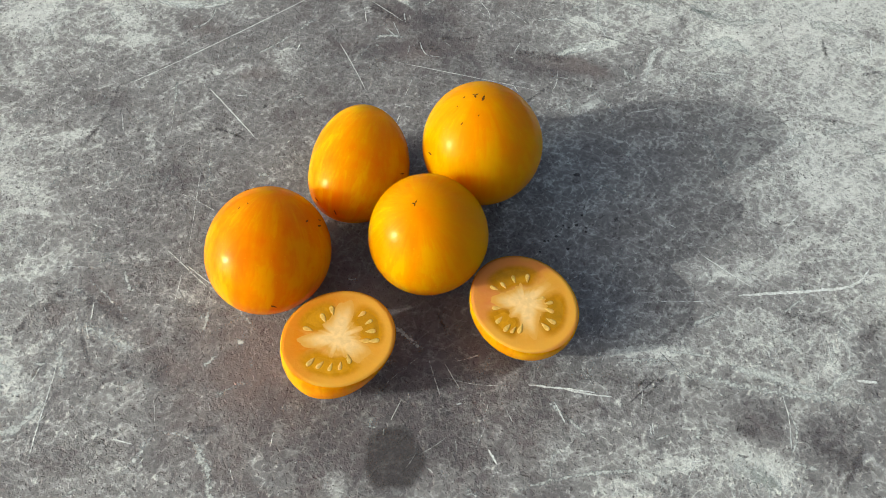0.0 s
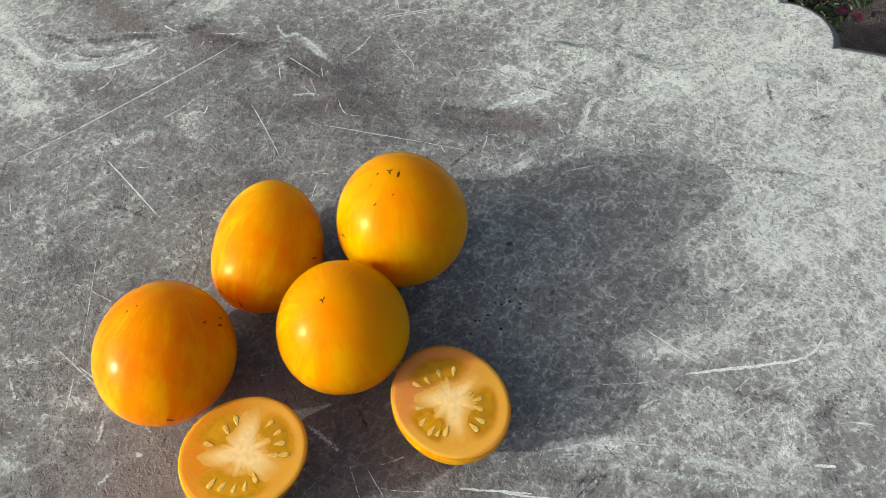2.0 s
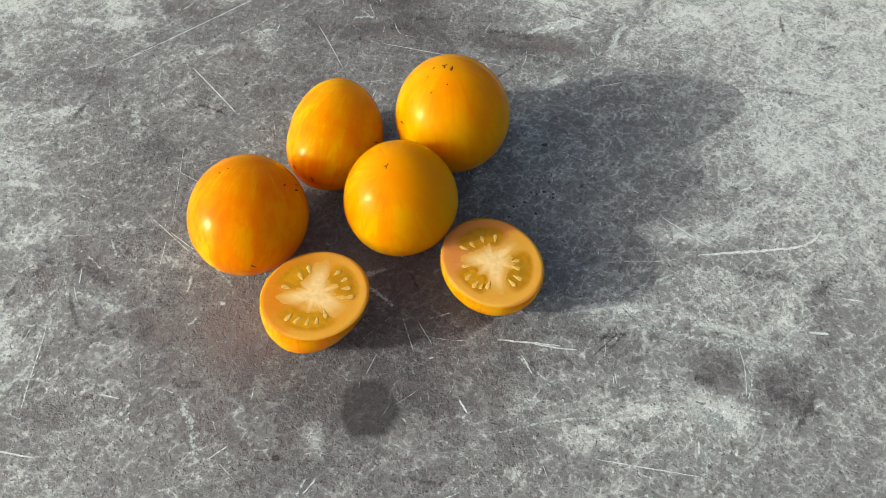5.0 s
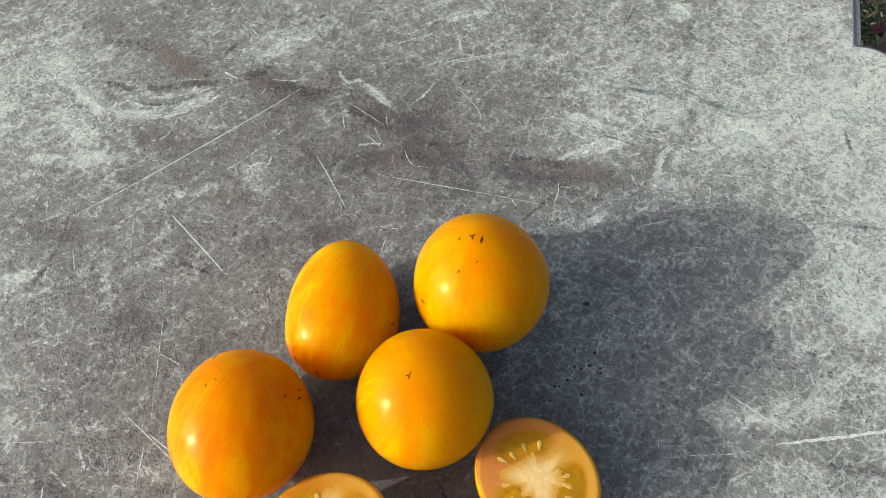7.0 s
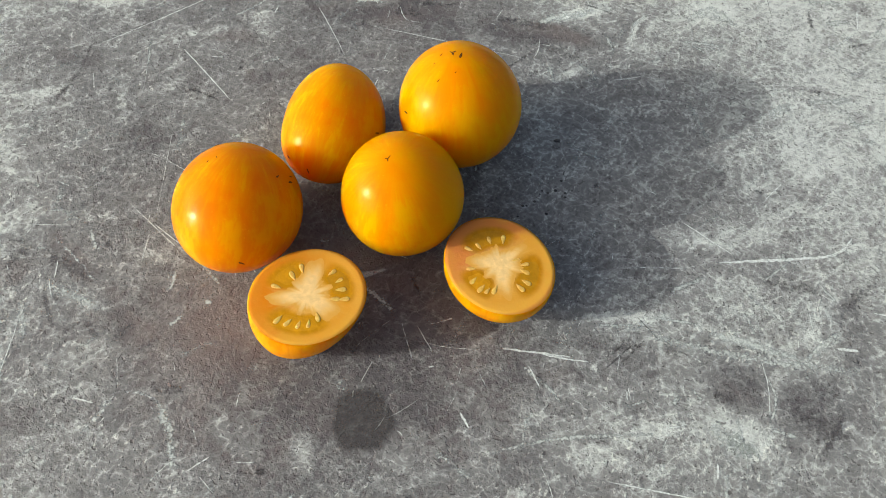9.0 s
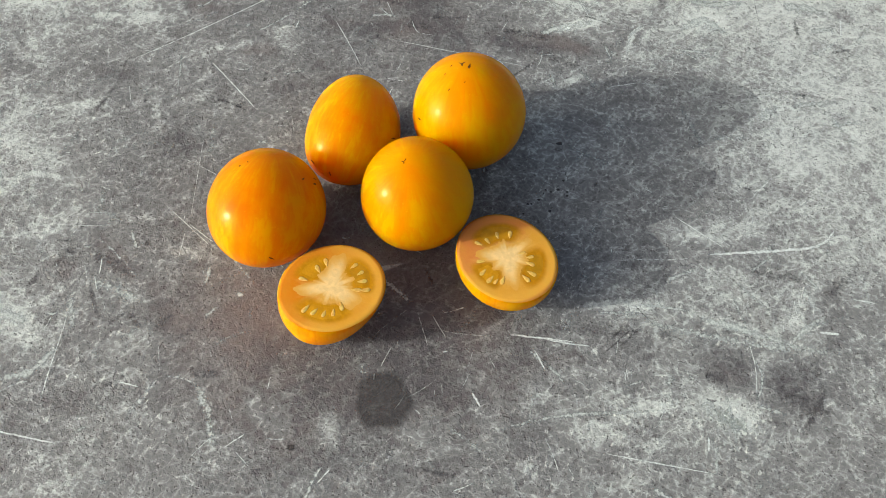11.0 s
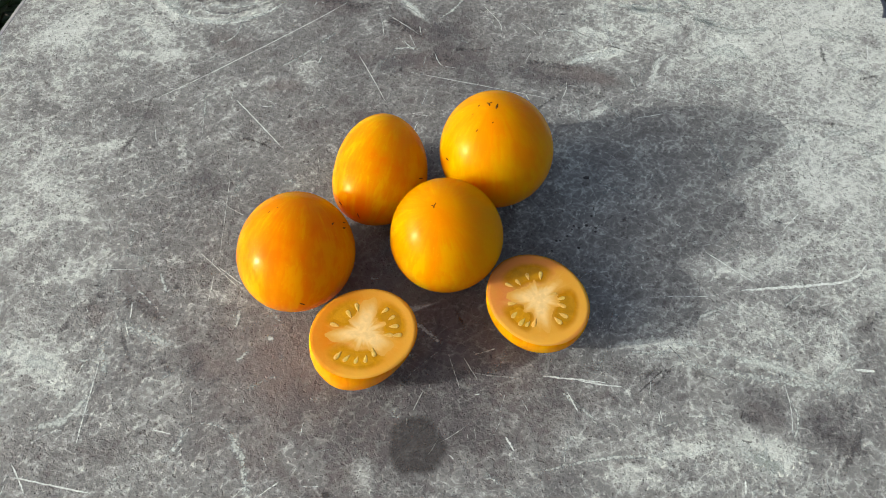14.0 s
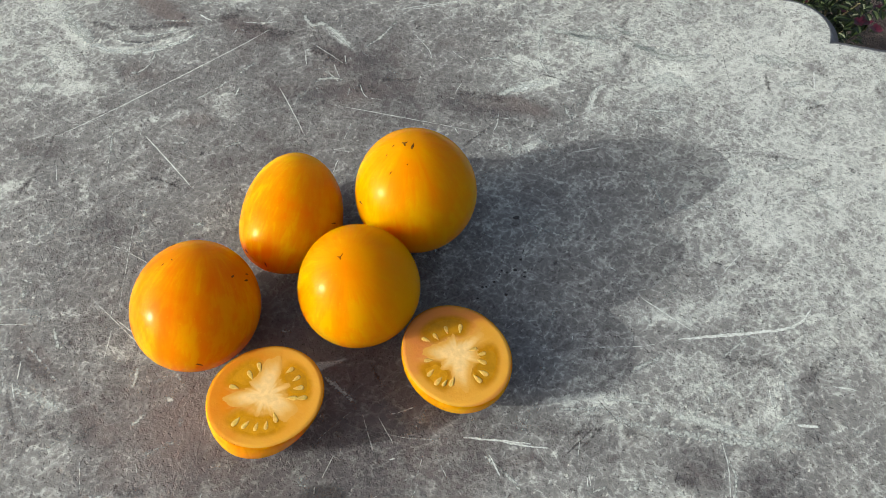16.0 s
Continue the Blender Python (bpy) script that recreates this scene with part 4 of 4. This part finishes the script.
def blot(name, x, y, rx, ry, strong, label, lift, soft=0.75, ragged=0.12):
    """A stain with an uneven outline; it fades over its outer part."""
    bm = bmesh.new()
    fade = bm.verts.layers.float.new("fade")
    k, rows = 40, []
    centre = bm.verts.new((x, y, TOP + lift))
    centre[fade] = strong
    for f, much in ((soft, strong), (1.0, 0.0)):
        row = []
        for i in range(k):
            a = i * math.tau / k
            wob = 1 + ragged * noise.noise(Vector((math.cos(a) * 1.3 + x * 90, math.sin(a) * 1.3 + y * 90, 3.0)))
            v = bm.verts.new((x + rx * f * wob * math.cos(a), y + ry * f * wob * math.sin(a), TOP + lift))
            v[fade] = much
            row.append(v)
        rows.append(row)
    for i in range(k):
        j = (i + 1) % k
        bm.faces.new((centre, rows[0][i], rows[0][j]))
        bm.faces.new((rows[0][i], rows[1][i], rows[1][j], rows[0][j]))
    part(name, bm, DAMP, SLAB, label)


blot("damp_spot", -0.0078, -0.0955, 0.0142, 0.0152, 0.78, "round dark damp spot", 0.0002, 0.74, 0.30)
blot("speck", 0.0745, 0.0424, 0.0016, 0.0012, 2.0, "dark speck of dirt", 0.0002, 0.6, 0.5)
for dx, dy, big in ((0.0752, 0.0196, 6), (0.0723, 0.0141, 8), (0.0767, 0.0129, 6), (0.0765, 0.0106, 6), (0.0687, 0.0127, 5), (0.0662, 0.0137, 5),
                    (0.0651, 0.0118, 4), (0.0625, 0.0078, 6), (0.0589, 0.0053, 5), (0.0572, 0.0051, 7), (0.0548, -0.0006, 5), (0.0676, 0.0014, 7)):
    blot("speck", dx, dy, big * 0.00011, big * 0.0001, 3.0, "", 0.0002, 0.85, 0.4)
blot("speck", -0.044, -0.117, 0.0026, 0.0015, 0.9, "dark speck of dirt", 0.0002, 0.5, 0.5)


# ---- tomatoes ----
def fruit_point(size, lon, lat, taper=0.0, squash=0.0):
    """A point of the fruit's skin round its own centre, from two angles in radians."""
    a, b, c = size
    u = Vector((math.cos(lat) * math.cos(lon), math.cos(lat) * math.sin(lon), math.sin(lat)))
    lobes = 1 + 0.010 * math.cos(3 * lon + 0.6) * math.cos(lat) ** 2
    p = Vector((u.x * a, u.y * b, u.z * c)) * lobes
    if squash:   # skewed to one side
        p.x += squash * p.y
    if taper:    # narrower towards one end, both ends blunt
        p.y = b * math.copysign(abs(u.y) ** 0.88, u.y) * lobes
        p.x *= 1 - taper * u.y
    return p


def build_tomato(x, y, size, material, label, scars, taper=0.0, squash=0.0):
    body = bmesh.new()
    k, m = 64, 40
    rows = []
    for j in range(1, m):
        lat = math.pi * (j / m - 0.5)
        rows.append([body.verts.new(fruit_point(size, i * math.tau / k, lat, taper, squash)) for i in range(k)])
    for a, b in zip(rows, rows[1:]):
        for i in range(k):
            body.faces.new((a[i], a[(i + 1) % k], b[(i + 1) % k], b[i]))
    for row, lat, flip in ((rows[0], -math.pi / 2, True), (rows[-1], math.pi / 2, False)):
        tip = body.verts.new(fruit_point(size, 0, lat, taper, squash))
        for i in range(k):
            tri = (row[i], row[(i + 1) % k], tip)
            body.faces.new(tuple(reversed(tri)) if flip else tri)
    thing = tagged(new("tomato"), label, "tomato", "tomatoes on the table")
    thing.location = (x, y, TOP + size[2])
    part("skin", body, material, thing)
    for lon, lat, arms, length, width, turn in scars:
        lon, lat = radians(lon), radians(lat)
        at = fruit_point(size, lon, lat, taper, squash)
        out = Vector((at.x / size[0] ** 2, at.y / size[1] ** 2, at.z / size[2] ** 2)).normalized()
        e = out.orthogonal().normalized()
        f = out.cross(e)
        bm = bmesh.new()
        for arm in range(arms):
            ang = radians(turn) + arm * math.tau / max(arms, 1) * random.uniform(0.85, 1.15)
            d = e * math.cos(ang) + f * math.sin(ang)
            s = out.cross(d)
            reach = length * random.uniform(0.7, 1.15)
            start = -reach if arms == 1 else 0.0
            pts = []
            for t, w, h in ((0.0, 0.5, 1), (0.35, 1.0, 1.1), (0.7, 0.7, 1), (1.0, 0.1, 0.4)):
                c = at + d * (start + (reach - start) * t)
                drop = (c - at).length_squared / (2 * 0.026)
                c = c - out * drop + out * 0.00018 * h
                pts.append((bm.verts.new(c + s * width * w / 2 - out * 0.0002), bm.verts.new(c + out * 0.00008), bm.verts.new(c - s * width * w / 2 - out * 0.0002)))
            for q, r in zip(pts, pts[1:]):
                bm.faces.new((q[0], q[1], r[1], r[0]))
                bm.faces.new((q[1], q[2], r[2], r[1]))
        part("scar", bm, SCAR, thing, "dark corky scar" if arms > 1 else "")
    return thing


SKIN_A = skin_material("skin_orange_streaked", (0.15, 0.75, 0.65), (0.48, 0.150, 0.0002), (0.49, 0.180, 0.0002), (0.51, 0.250, 0.0003))
SKIN_B = skin_material("skin_gold_green", (-0.1, -0.1, 1.0), (0.50, 0.176, 0.0002), (0.50, 0.206, 0.0002), (0.50, 0.262, 0.0003), 0.6, (0.92, 0.1, 0.3))
SKIN_C = skin_material("skin_gold", (-0.1, 0.3, 1.0), (0.51, 0.188, 0.0002), (0.51, 0.220, 0.0002), (0.51, 0.268, 0.0003), 0.25, (0.7, 0.6, 0.3))
SKIN_D = skin_material("skin_gold_striped", (0.3, 1.0, 0.45), (0.50, 0.160, 0.0002), (0.49, 0.200, 0.0002), (0.51, 0.290, 0.0004), 0.35, (0.5, 0.5, 0.7))

build_tomato(-0.0629, -0.0155, (0.0262, 0.0281, 0.0232), SKIN_A, "ripe orange tomato with faint red streaks, lying whole on the table",
             [(14, 45, 1, 0.0010, 0.0008, 20), (13, 30, 1, 0.0013, 0.0009, 70), (21, 27, 1, 0.0010, 0.0007, 60), (115, 35, 1, 0.0016, 0.0007, 100),
              (-77, 5, 1, 0.0019, 0.0010, 90), (142, 64, 1, 0.0006, 0.0006, 10), (123, 66, 1, 0.0006, 0.0006, 80)])
build_tomato(0.0040, -0.0079, (0.0254, 0.0257, 0.0259), SKIN_B, "glossy golden tomato with a greenish flank and small star scar",
             [(-173, 78, 3, 0.0019, 0.0006, 15)])
build_tomato(0.0270, 0.0394, (0.0270, 0.0281, 0.0270), SKIN_C, "large golden yellow tomato with small dark specks near its top",
             [(126, 74, 3, 0.0019, 0.0009, 100), (101, 81, 1, 0.0018, 0.0012, 30), (148, 67, 1, 0.0008, 0.0008, 0), (-153, 18, 1, 0.0013, 0.0010, 70),
              (-143, 63, 1, 0.0008, 0.0006, 0), (-121, 78, 1, 0.0005, 0.0005, 0), (174, 64, 1, 0.0005, 0.0005, 0)])
build_tomato(-0.0278, 0.0322, (0.0223, 0.0292, 0.0200), SKIN_D, "small egg-shaped golden tomato with pale lengthwise stripes",
             [(-132, 11, 1, 0.0012, 0.0009, 40), (-107, 7, 1, 0.0012, 0.0008, 70), (-20, 23, 1, 0.0016, 0.0006, 80)], taper=0.11, squash=0.05)


# ---- tomato halves ----
def ring_shape(radii, turn, a):
    """Radius of an oval at the angle a."""
    c, s = math.cos(a - turn), math.sin(a - turn)
    return 1 / math.sqrt((c / radii[0]) ** 2 + (s / radii[1]) ** 2)


def build_half(x, y, face, radii, turn, materials, label, locules, seeds, core_arms, lean, plump, flat=(0, 0.0)):
    """A cut tomato that lies on its round side; face: height of the cut above the table."""
    skin, flesh, gels = materials
    thing = tagged(new("tomato_half"), label, "tomato half", "halves of a cut tomato")
    thing.location = (x, y, TOP)
    k = 72
    bm = bmesh.new()
    rows = []
    for z in (0.0, 0.012, 0.04, 0.09, 0.16, 0.25, 0.36, 0.48, 0.61, 0.74, 0.86, 0.95, 0.985, 1.0):
        f = max(0.22, math.sqrt(1 - (1 - z) ** plump)) * (1 + 0.02 * math.sin(math.pi * z)) - (0.015 if z == 1.0 else 0.0)
        row = []
        for i in range(k):
            a = i * math.tau / k
            r = ring_shape(radii, turn, a) * f * (1 + 0.012 * noise.noise(Vector((math.cos(a) * 1.6 + x * 60, math.sin(a) * 1.6, z))))
            r *= 1 - flat[1] * max(0.0, math.cos(a - radians(flat[0]))) ** 2 * (1 - z) ** 0.8   # a flank that falls in
            row.append(bm.verts.new((r * math.cos(a) + lean[0] * (1 - z), r * math.sin(a) + lean[1] * (1 - z), z * face)))
        rows.append(row)
    for p, q in zip(rows, rows[1:]):
        for i in range(k):
            bm.faces.new((p[i], p[(i + 1) % k], q[(i + 1) % k], q[i]))
    bm.faces.new(list(reversed(rows[0])))
    part("skin", bm, skin, thing)

    def chamber(a, r):
        """How far inside a seed chamber a place on the cut lies, from 0 to 1."""
        most = 0.0
        for start, stop, inner, outer in locules:
            u = ((math.degrees(a) - start) % 360) / (stop - start)
            v = (r - inner) / (outer - inner)
            if 0 <= u <= 1 and 0 <= v <= 1:
                most = max(most, min(1.0, (1.08 - math.hypot(abs(2 * u - 1) ** 2.4, abs(2 * v - 1) ** 1.9)) / 0.75))
        return most

    bm = bmesh.new()
    wet = bm.verts.layers.float.new("wet")
    centre = bm.verts.new((0, 0, face + 0.0003))
    k3, rows = 144, []
    for f, z in [(0.04 + 0.9 * q / 34, 0.0003) for q in range(35)] + [(0.965, 0.0001), (0.986, -0.0001)]:
        row = []
        for i in range(k3):
            a = i * math.tau / k3
            r = ring_shape(radii, turn, a)
            v = bm.verts.new((r * f * math.cos(a), r * f * math.sin(a), face + z))
            v[wet] = chamber(a, f)
            row.append(v)
        rows.append(row)
    for i in range(k3):
        bm.faces.new((centre, rows[0][i], rows[0][(i + 1) % k3]))
    for p, q in zip(rows, rows[1:]):
        for i in range(k3):
            bm.faces.new((p[i], q[i], q[(i + 1) % k3], p[(i + 1) % k3]))
    pulp = part("flesh", bm, flesh, thing, "pale juicy cut flesh")

    for (start, stop, inner, outer), gel in zip(locules, gels):
        bm = bmesh.new()
        edge = bm.verts.layers.float.new("edge")
        na, nr, rows = 30, 10, []
        for j in range(nr + 1):
            v = j / nr
            row = []
            for i in range(na + 1):
                u = i / na
                pinch = 1 - abs(2 * u - 1) ** 4 * 0.3
                a = radians(start + (stop - start) * (0.5 + (u - 0.5) * 0.55))
                mid = (inner + outer) / 2
                r = mid + (inner + (outer - inner) * v - mid) * pinch * 0.55
                r *= 1 + 0.035 * noise.noise(Vector((math.cos(a) * 3 + x * 50, math.sin(a) * 3, v)))
                r *= ring_shape(radii, turn, a)
                rise = max(0.0, 1 - (2 * u - 1) ** 2) * max(0.0, 1 - (2 * v - 1) ** 2)
                w = bm.verts.new((r * math.cos(a), r * math.sin(a), face + 0.00031 + 0.0001 * rise))
                w[edge] = 0.0
                row.append(w)
            rows.append(row)
        for p, q in zip(rows, rows[1:]):
            for i in range(na):
                bm.faces.new((p[i], q[i], q[i + 1], p[i + 1]))
        part("seed_jelly", bm, gel, pulp, "wet golden seed jelly")

    bm = bmesh.new()
    edge = bm.verts.layers.float.new("edge")
    k2 = 96
    centre = bm.verts.new((0, 0, face + 0.00035))
    rows = []
    for f, z, e in ((0.25, 0.00035, 0.0), (0.5, 0.00035, 0.25), (0.75, 0.00035, 0.6), (1.0, 0.00034, 1.0)):
        row = []
        for i in range(k2):
            a = i * math.tau / k2
            r = 0.33
            for heading, reach, wide in core_arms:
                off = (math.degrees(a) - heading + 180) % 360 - 180
                r += reach * math.exp(-(off / wide) ** 2)
            r += 0.10 * noise.noise(Vector((math.cos(a) * 2.5 + x * 70, math.sin(a) * 2.5, 1))) + 0.12 * noise.noise(Vector((math.cos(a) * 6 + x * 70, math.sin(a) * 7, 2)))
            r *= f * ring_shape(radii, turn, a)
            v = bm.verts.new((r * math.cos(a), r * math.sin(a), face + z))
            v[edge] = e
            row.append(v)
        rows.append(row)
    for i in range(k2):
        bm.faces.new((centre, rows[0][i], rows[0][(i + 1) % k2]))
    for p, q in zip(rows, rows[1:]):
        for i in range(k2):
            bm.faces.new((p[i], q[i], q[(i + 1) % k2], p[(i + 1) % k2]))
    part("core", bm, CORE, pulp, "whitish fleshy core")

    for sx, sy in seeds:
        px, py = sx - x, sy - y
        ang = math.atan2(py, px) + random.uniform(-0.25, 0.25)
        bm = bmesh.new()
        bmesh.ops.create_uvsphere(bm, u_segments=14, v_segments=8, radius=1.0)
        size = random.uniform(0.85, 1.15)
        for v in bm.verts:   # a teardrop with its tip towards the core
            taper = 0.62 + 0.38 * v.co.x
            v.co = Vector((v.co.x * 0.0020 * size, v.co.y * 0.00125 * taper * size, v.co.z * 0.00012))
        bm.transform(Matrix.Translation((px, py, face + 0.00042)) @ Matrix.Rotation(ang, 4, "Z"))
        part("seed", bm, SEED, pulp)
    return thing


CORE = gel_material("pale_core", (0.63, 0.46, 0.20), (0.57, 0.310, 0.055), 0.05, 0.95)
GEL_GOLD = gel_material("jelly_gold", (0.43, 0.205, 0.006), (0.57, 0.305, 0.05))
GEL_OLIVE = gel_material("jelly_olive", (0.32, 0.158, 0.006), (0.57, 0.305, 0.055))
GEL_AMBER = gel_material("jelly_amber", (0.35, 0.168, 0.006), (0.57, 0.305, 0.055))
SKIN_E = skin_material("skin_half_orange", (0.0, 0.0, 1.0), (0.60, 0.180, 0.0006), (0.66, 0.220, 0.001), (0.68, 0.255, 0.002))
build_half(-0.0304, -0.0544, 0.0230, (0.0231, 0.0207), radians(20),
           (SKIN_E, flesh_material("flesh_peach", (0.58, 0.285, 0.030), (0.56, 0.190, 0.008), (-0.9, 0.3, 0), 0.0219, (0.40, 0.190, 0.005)), (GEL_GOLD, GEL_AMBER, GEL_GOLD)),
           "cut half of a golden tomato lying cut side up, seeds showing",
           [(97, 172, 0.24, 0.86), (-14, 68, 0.30, 0.84), (202, 318, 0.34, 0.84)],
           [(-0.0338, -0.0428), (-0.0218, -0.0442), (-0.0428, -0.0512), (-0.0177, -0.0515), (-0.0199, -0.0556), (-0.0162, -0.0556), (-0.0404, -0.0650),
            (-0.0366, -0.0662), (-0.0325, -0.0670), (-0.0256, -0.0634), (-0.0287, -0.0664), (-0.0370, -0.0462), (-0.0188, -0.0476)],
           [(84, 0.40, 24), (325, 0.38, 27), (187, 0.36, 20), (130, 0.10, 12), (255, 0.08, 12), (25, 0.1, 10)], (-0.0025, -0.0058), 2.5, (-38, 0.22))
build_half(0.0444, -0.0362, 0.0203, (0.0238, 0.0208), radians(136),
           (SKIN_E, flesh_material("flesh_salmon", (0.55, 0.285, 0.035), (0.52, 0.182, 0.048), (-0.6, 0.75, 0), 0.0224, (0.35, 0.160, 0.005)), (GEL_AMBER, GEL_GOLD, GEL_OLIVE)),
           "cut half of a golden tomato with salmon flesh, cut side up",
           [(55, 163, 0.30, 0.82), (190, 264, 0.28, 0.84), (-66, 28, 0.30, 0.82)],
           [(0.0403, -0.0254), (0.0460, -0.0248), (0.0320, -0.0298), (0.0360, -0.0284), (0.0330, -0.0388), (0.0339, -0.0441), (0.0370, -0.0475),
            (0.0395, -0.0484), (0.0424, -0.0478), (0.0545, -0.0393), (0.0544, -0.0360), (0.0525, -0.0466), (0.0510, -0.0340), (0.0550, -0.0441)],
           [(41, 0.34, 20), (176, 0.32, 18), (279, 0.42, 19), (105, 0.12, 10), (225, 0.10, 10), (340, 0.14, 12)], (-0.0010, -0.0018), 2.3)


# ---- garden round the table ----
def build_shrub(name, x, y, radius, height, count, leaf, material, label, blooms=0):
    thing = tagged(new(name), label, "shrub" if not blooms else "flowering plant")
    thing.location = (x, y, 0)
    tips = []
    for _ in range(max(5, count // 90)):
        a, r = random.uniform(0, math.tau), radius * math.sqrt(random.random()) * 0.8
        tip = Vector((r * math.cos(a), r * math.sin(a), height * random.uniform(0.45, 0.95)))
        tips.append(tip)
        bm = bmesh.new()
        last = None
        for s in range(5):
            t = s / 4
            c = Vector((tip.x * t ** 1.4, tip.y * t ** 1.4, tip.z * t))
            ring = [bm.verts.new(c + Vector((math.cos(q * math.tau / 5), math.sin(q * math.tau / 5), 0)) * 0.004 * (1.2 - t)) for q in range(5)]
            if last:
                for q in range(5):
                    bm.faces.new((last[q], last[(q + 1) % 5], ring[(q + 1) % 5], ring[q]))
            last = ring
        part("stem", bm, STALK, thing)
    bm = bmesh.new()
    for _ in range(count):
        tip = random.choice(tips)
        t = random.uniform(0.15, 1.08)
        c = Vector((tip.x * t ** 1.4, tip.y * t ** 1.4, tip.z * t)) + Vector([random.gauss(0, radius * 0.13) for _ in range(3)])
        c.z = max(c.z, 0.01)
        d = Vector((random.gauss(0, 1), random.gauss(0, 1), random.uniform(-0.2, 0.7))).normalized()
        s = d.cross(Vector((0, 0, 1))).normalized()
        up = s.cross(d)
        ln, w = leaf * random.uniform(0.6, 1.3), leaf * random.uniform(0.22, 0.36)
        spine = [bm.verts.new(c + d * ln * q - up * ln * 0.22 * q * q) for q in (0, 0.4, 0.75, 1)]
        left = [bm.verts.new(c + d * ln * q + s * w * f + up * ln * (0.06 - 0.2 * q * q)) for q, f in ((0.35, 1), (0.7, 0.75))]
        right = [bm.verts.new(c + d * ln * q - s * w * f + up * ln * (0.06 - 0.2 * q * q)) for q, f in ((0.35, 1), (0.7, 0.75))]
        for edge in (left, right):
            bm.faces.new((spine[0], spine[1], edge[0]))
            bm.faces.new((spine[1], spine[2], edge[1], edge[0]))
            bm.faces.new((spine[2], spine[3], edge[1]))
    part("leaves", bm, material, thing, kind="stuff")
    for _ in range(blooms):
        tip = random.choice(tips)
        c = tip * random.uniform(0.9, 1.08) + Vector((random.gauss(0, radius * 0.15), random.gauss(0, radius * 0.15), 0.01))
        bm = bmesh.new()
        for q in range(9):
            a = q * math.tau / 9 + random.uniform(-0.15, 0.15)
            d = Vector((math.cos(a), math.sin(a), 0.35)).normalized()
            s = Vector((-math.sin(a), math.cos(a), 0))
            ln = 0.011 * random.uniform(0.8, 1.2)
            vs = [bm.verts.new(c), bm.verts.new(c + d * ln * 0.6 + s * 0.004), bm.verts.new(c + d * ln), bm.verts.new(c + d * ln * 0.6 - s * 0.004)]
            bm.faces.new(vs)
        part("flower", bm, PETAL, thing, "small magenta flower")
    return thing


build_shrub("flowering_plant", 0.63, 0.81, 0.13, 0.30, 1500, 0.017, LEAF, "leafy green plant with small magenta flowers in the soil", 40)
build_shrub("low_shrub", -0.78, 0.62, 0.34, 0.52, 3200, 0.045, LEAF_DARK, "dense dark green leafy shrub beside the table")
# Out of view: added to lengthen the shrub row that shades the soil.
build_shrub("low_shrub", -1.05, -0.05, 0.36, 0.55, 2600, 0.045, LEAF_DARK, "dense dark green leafy shrub beside the table")
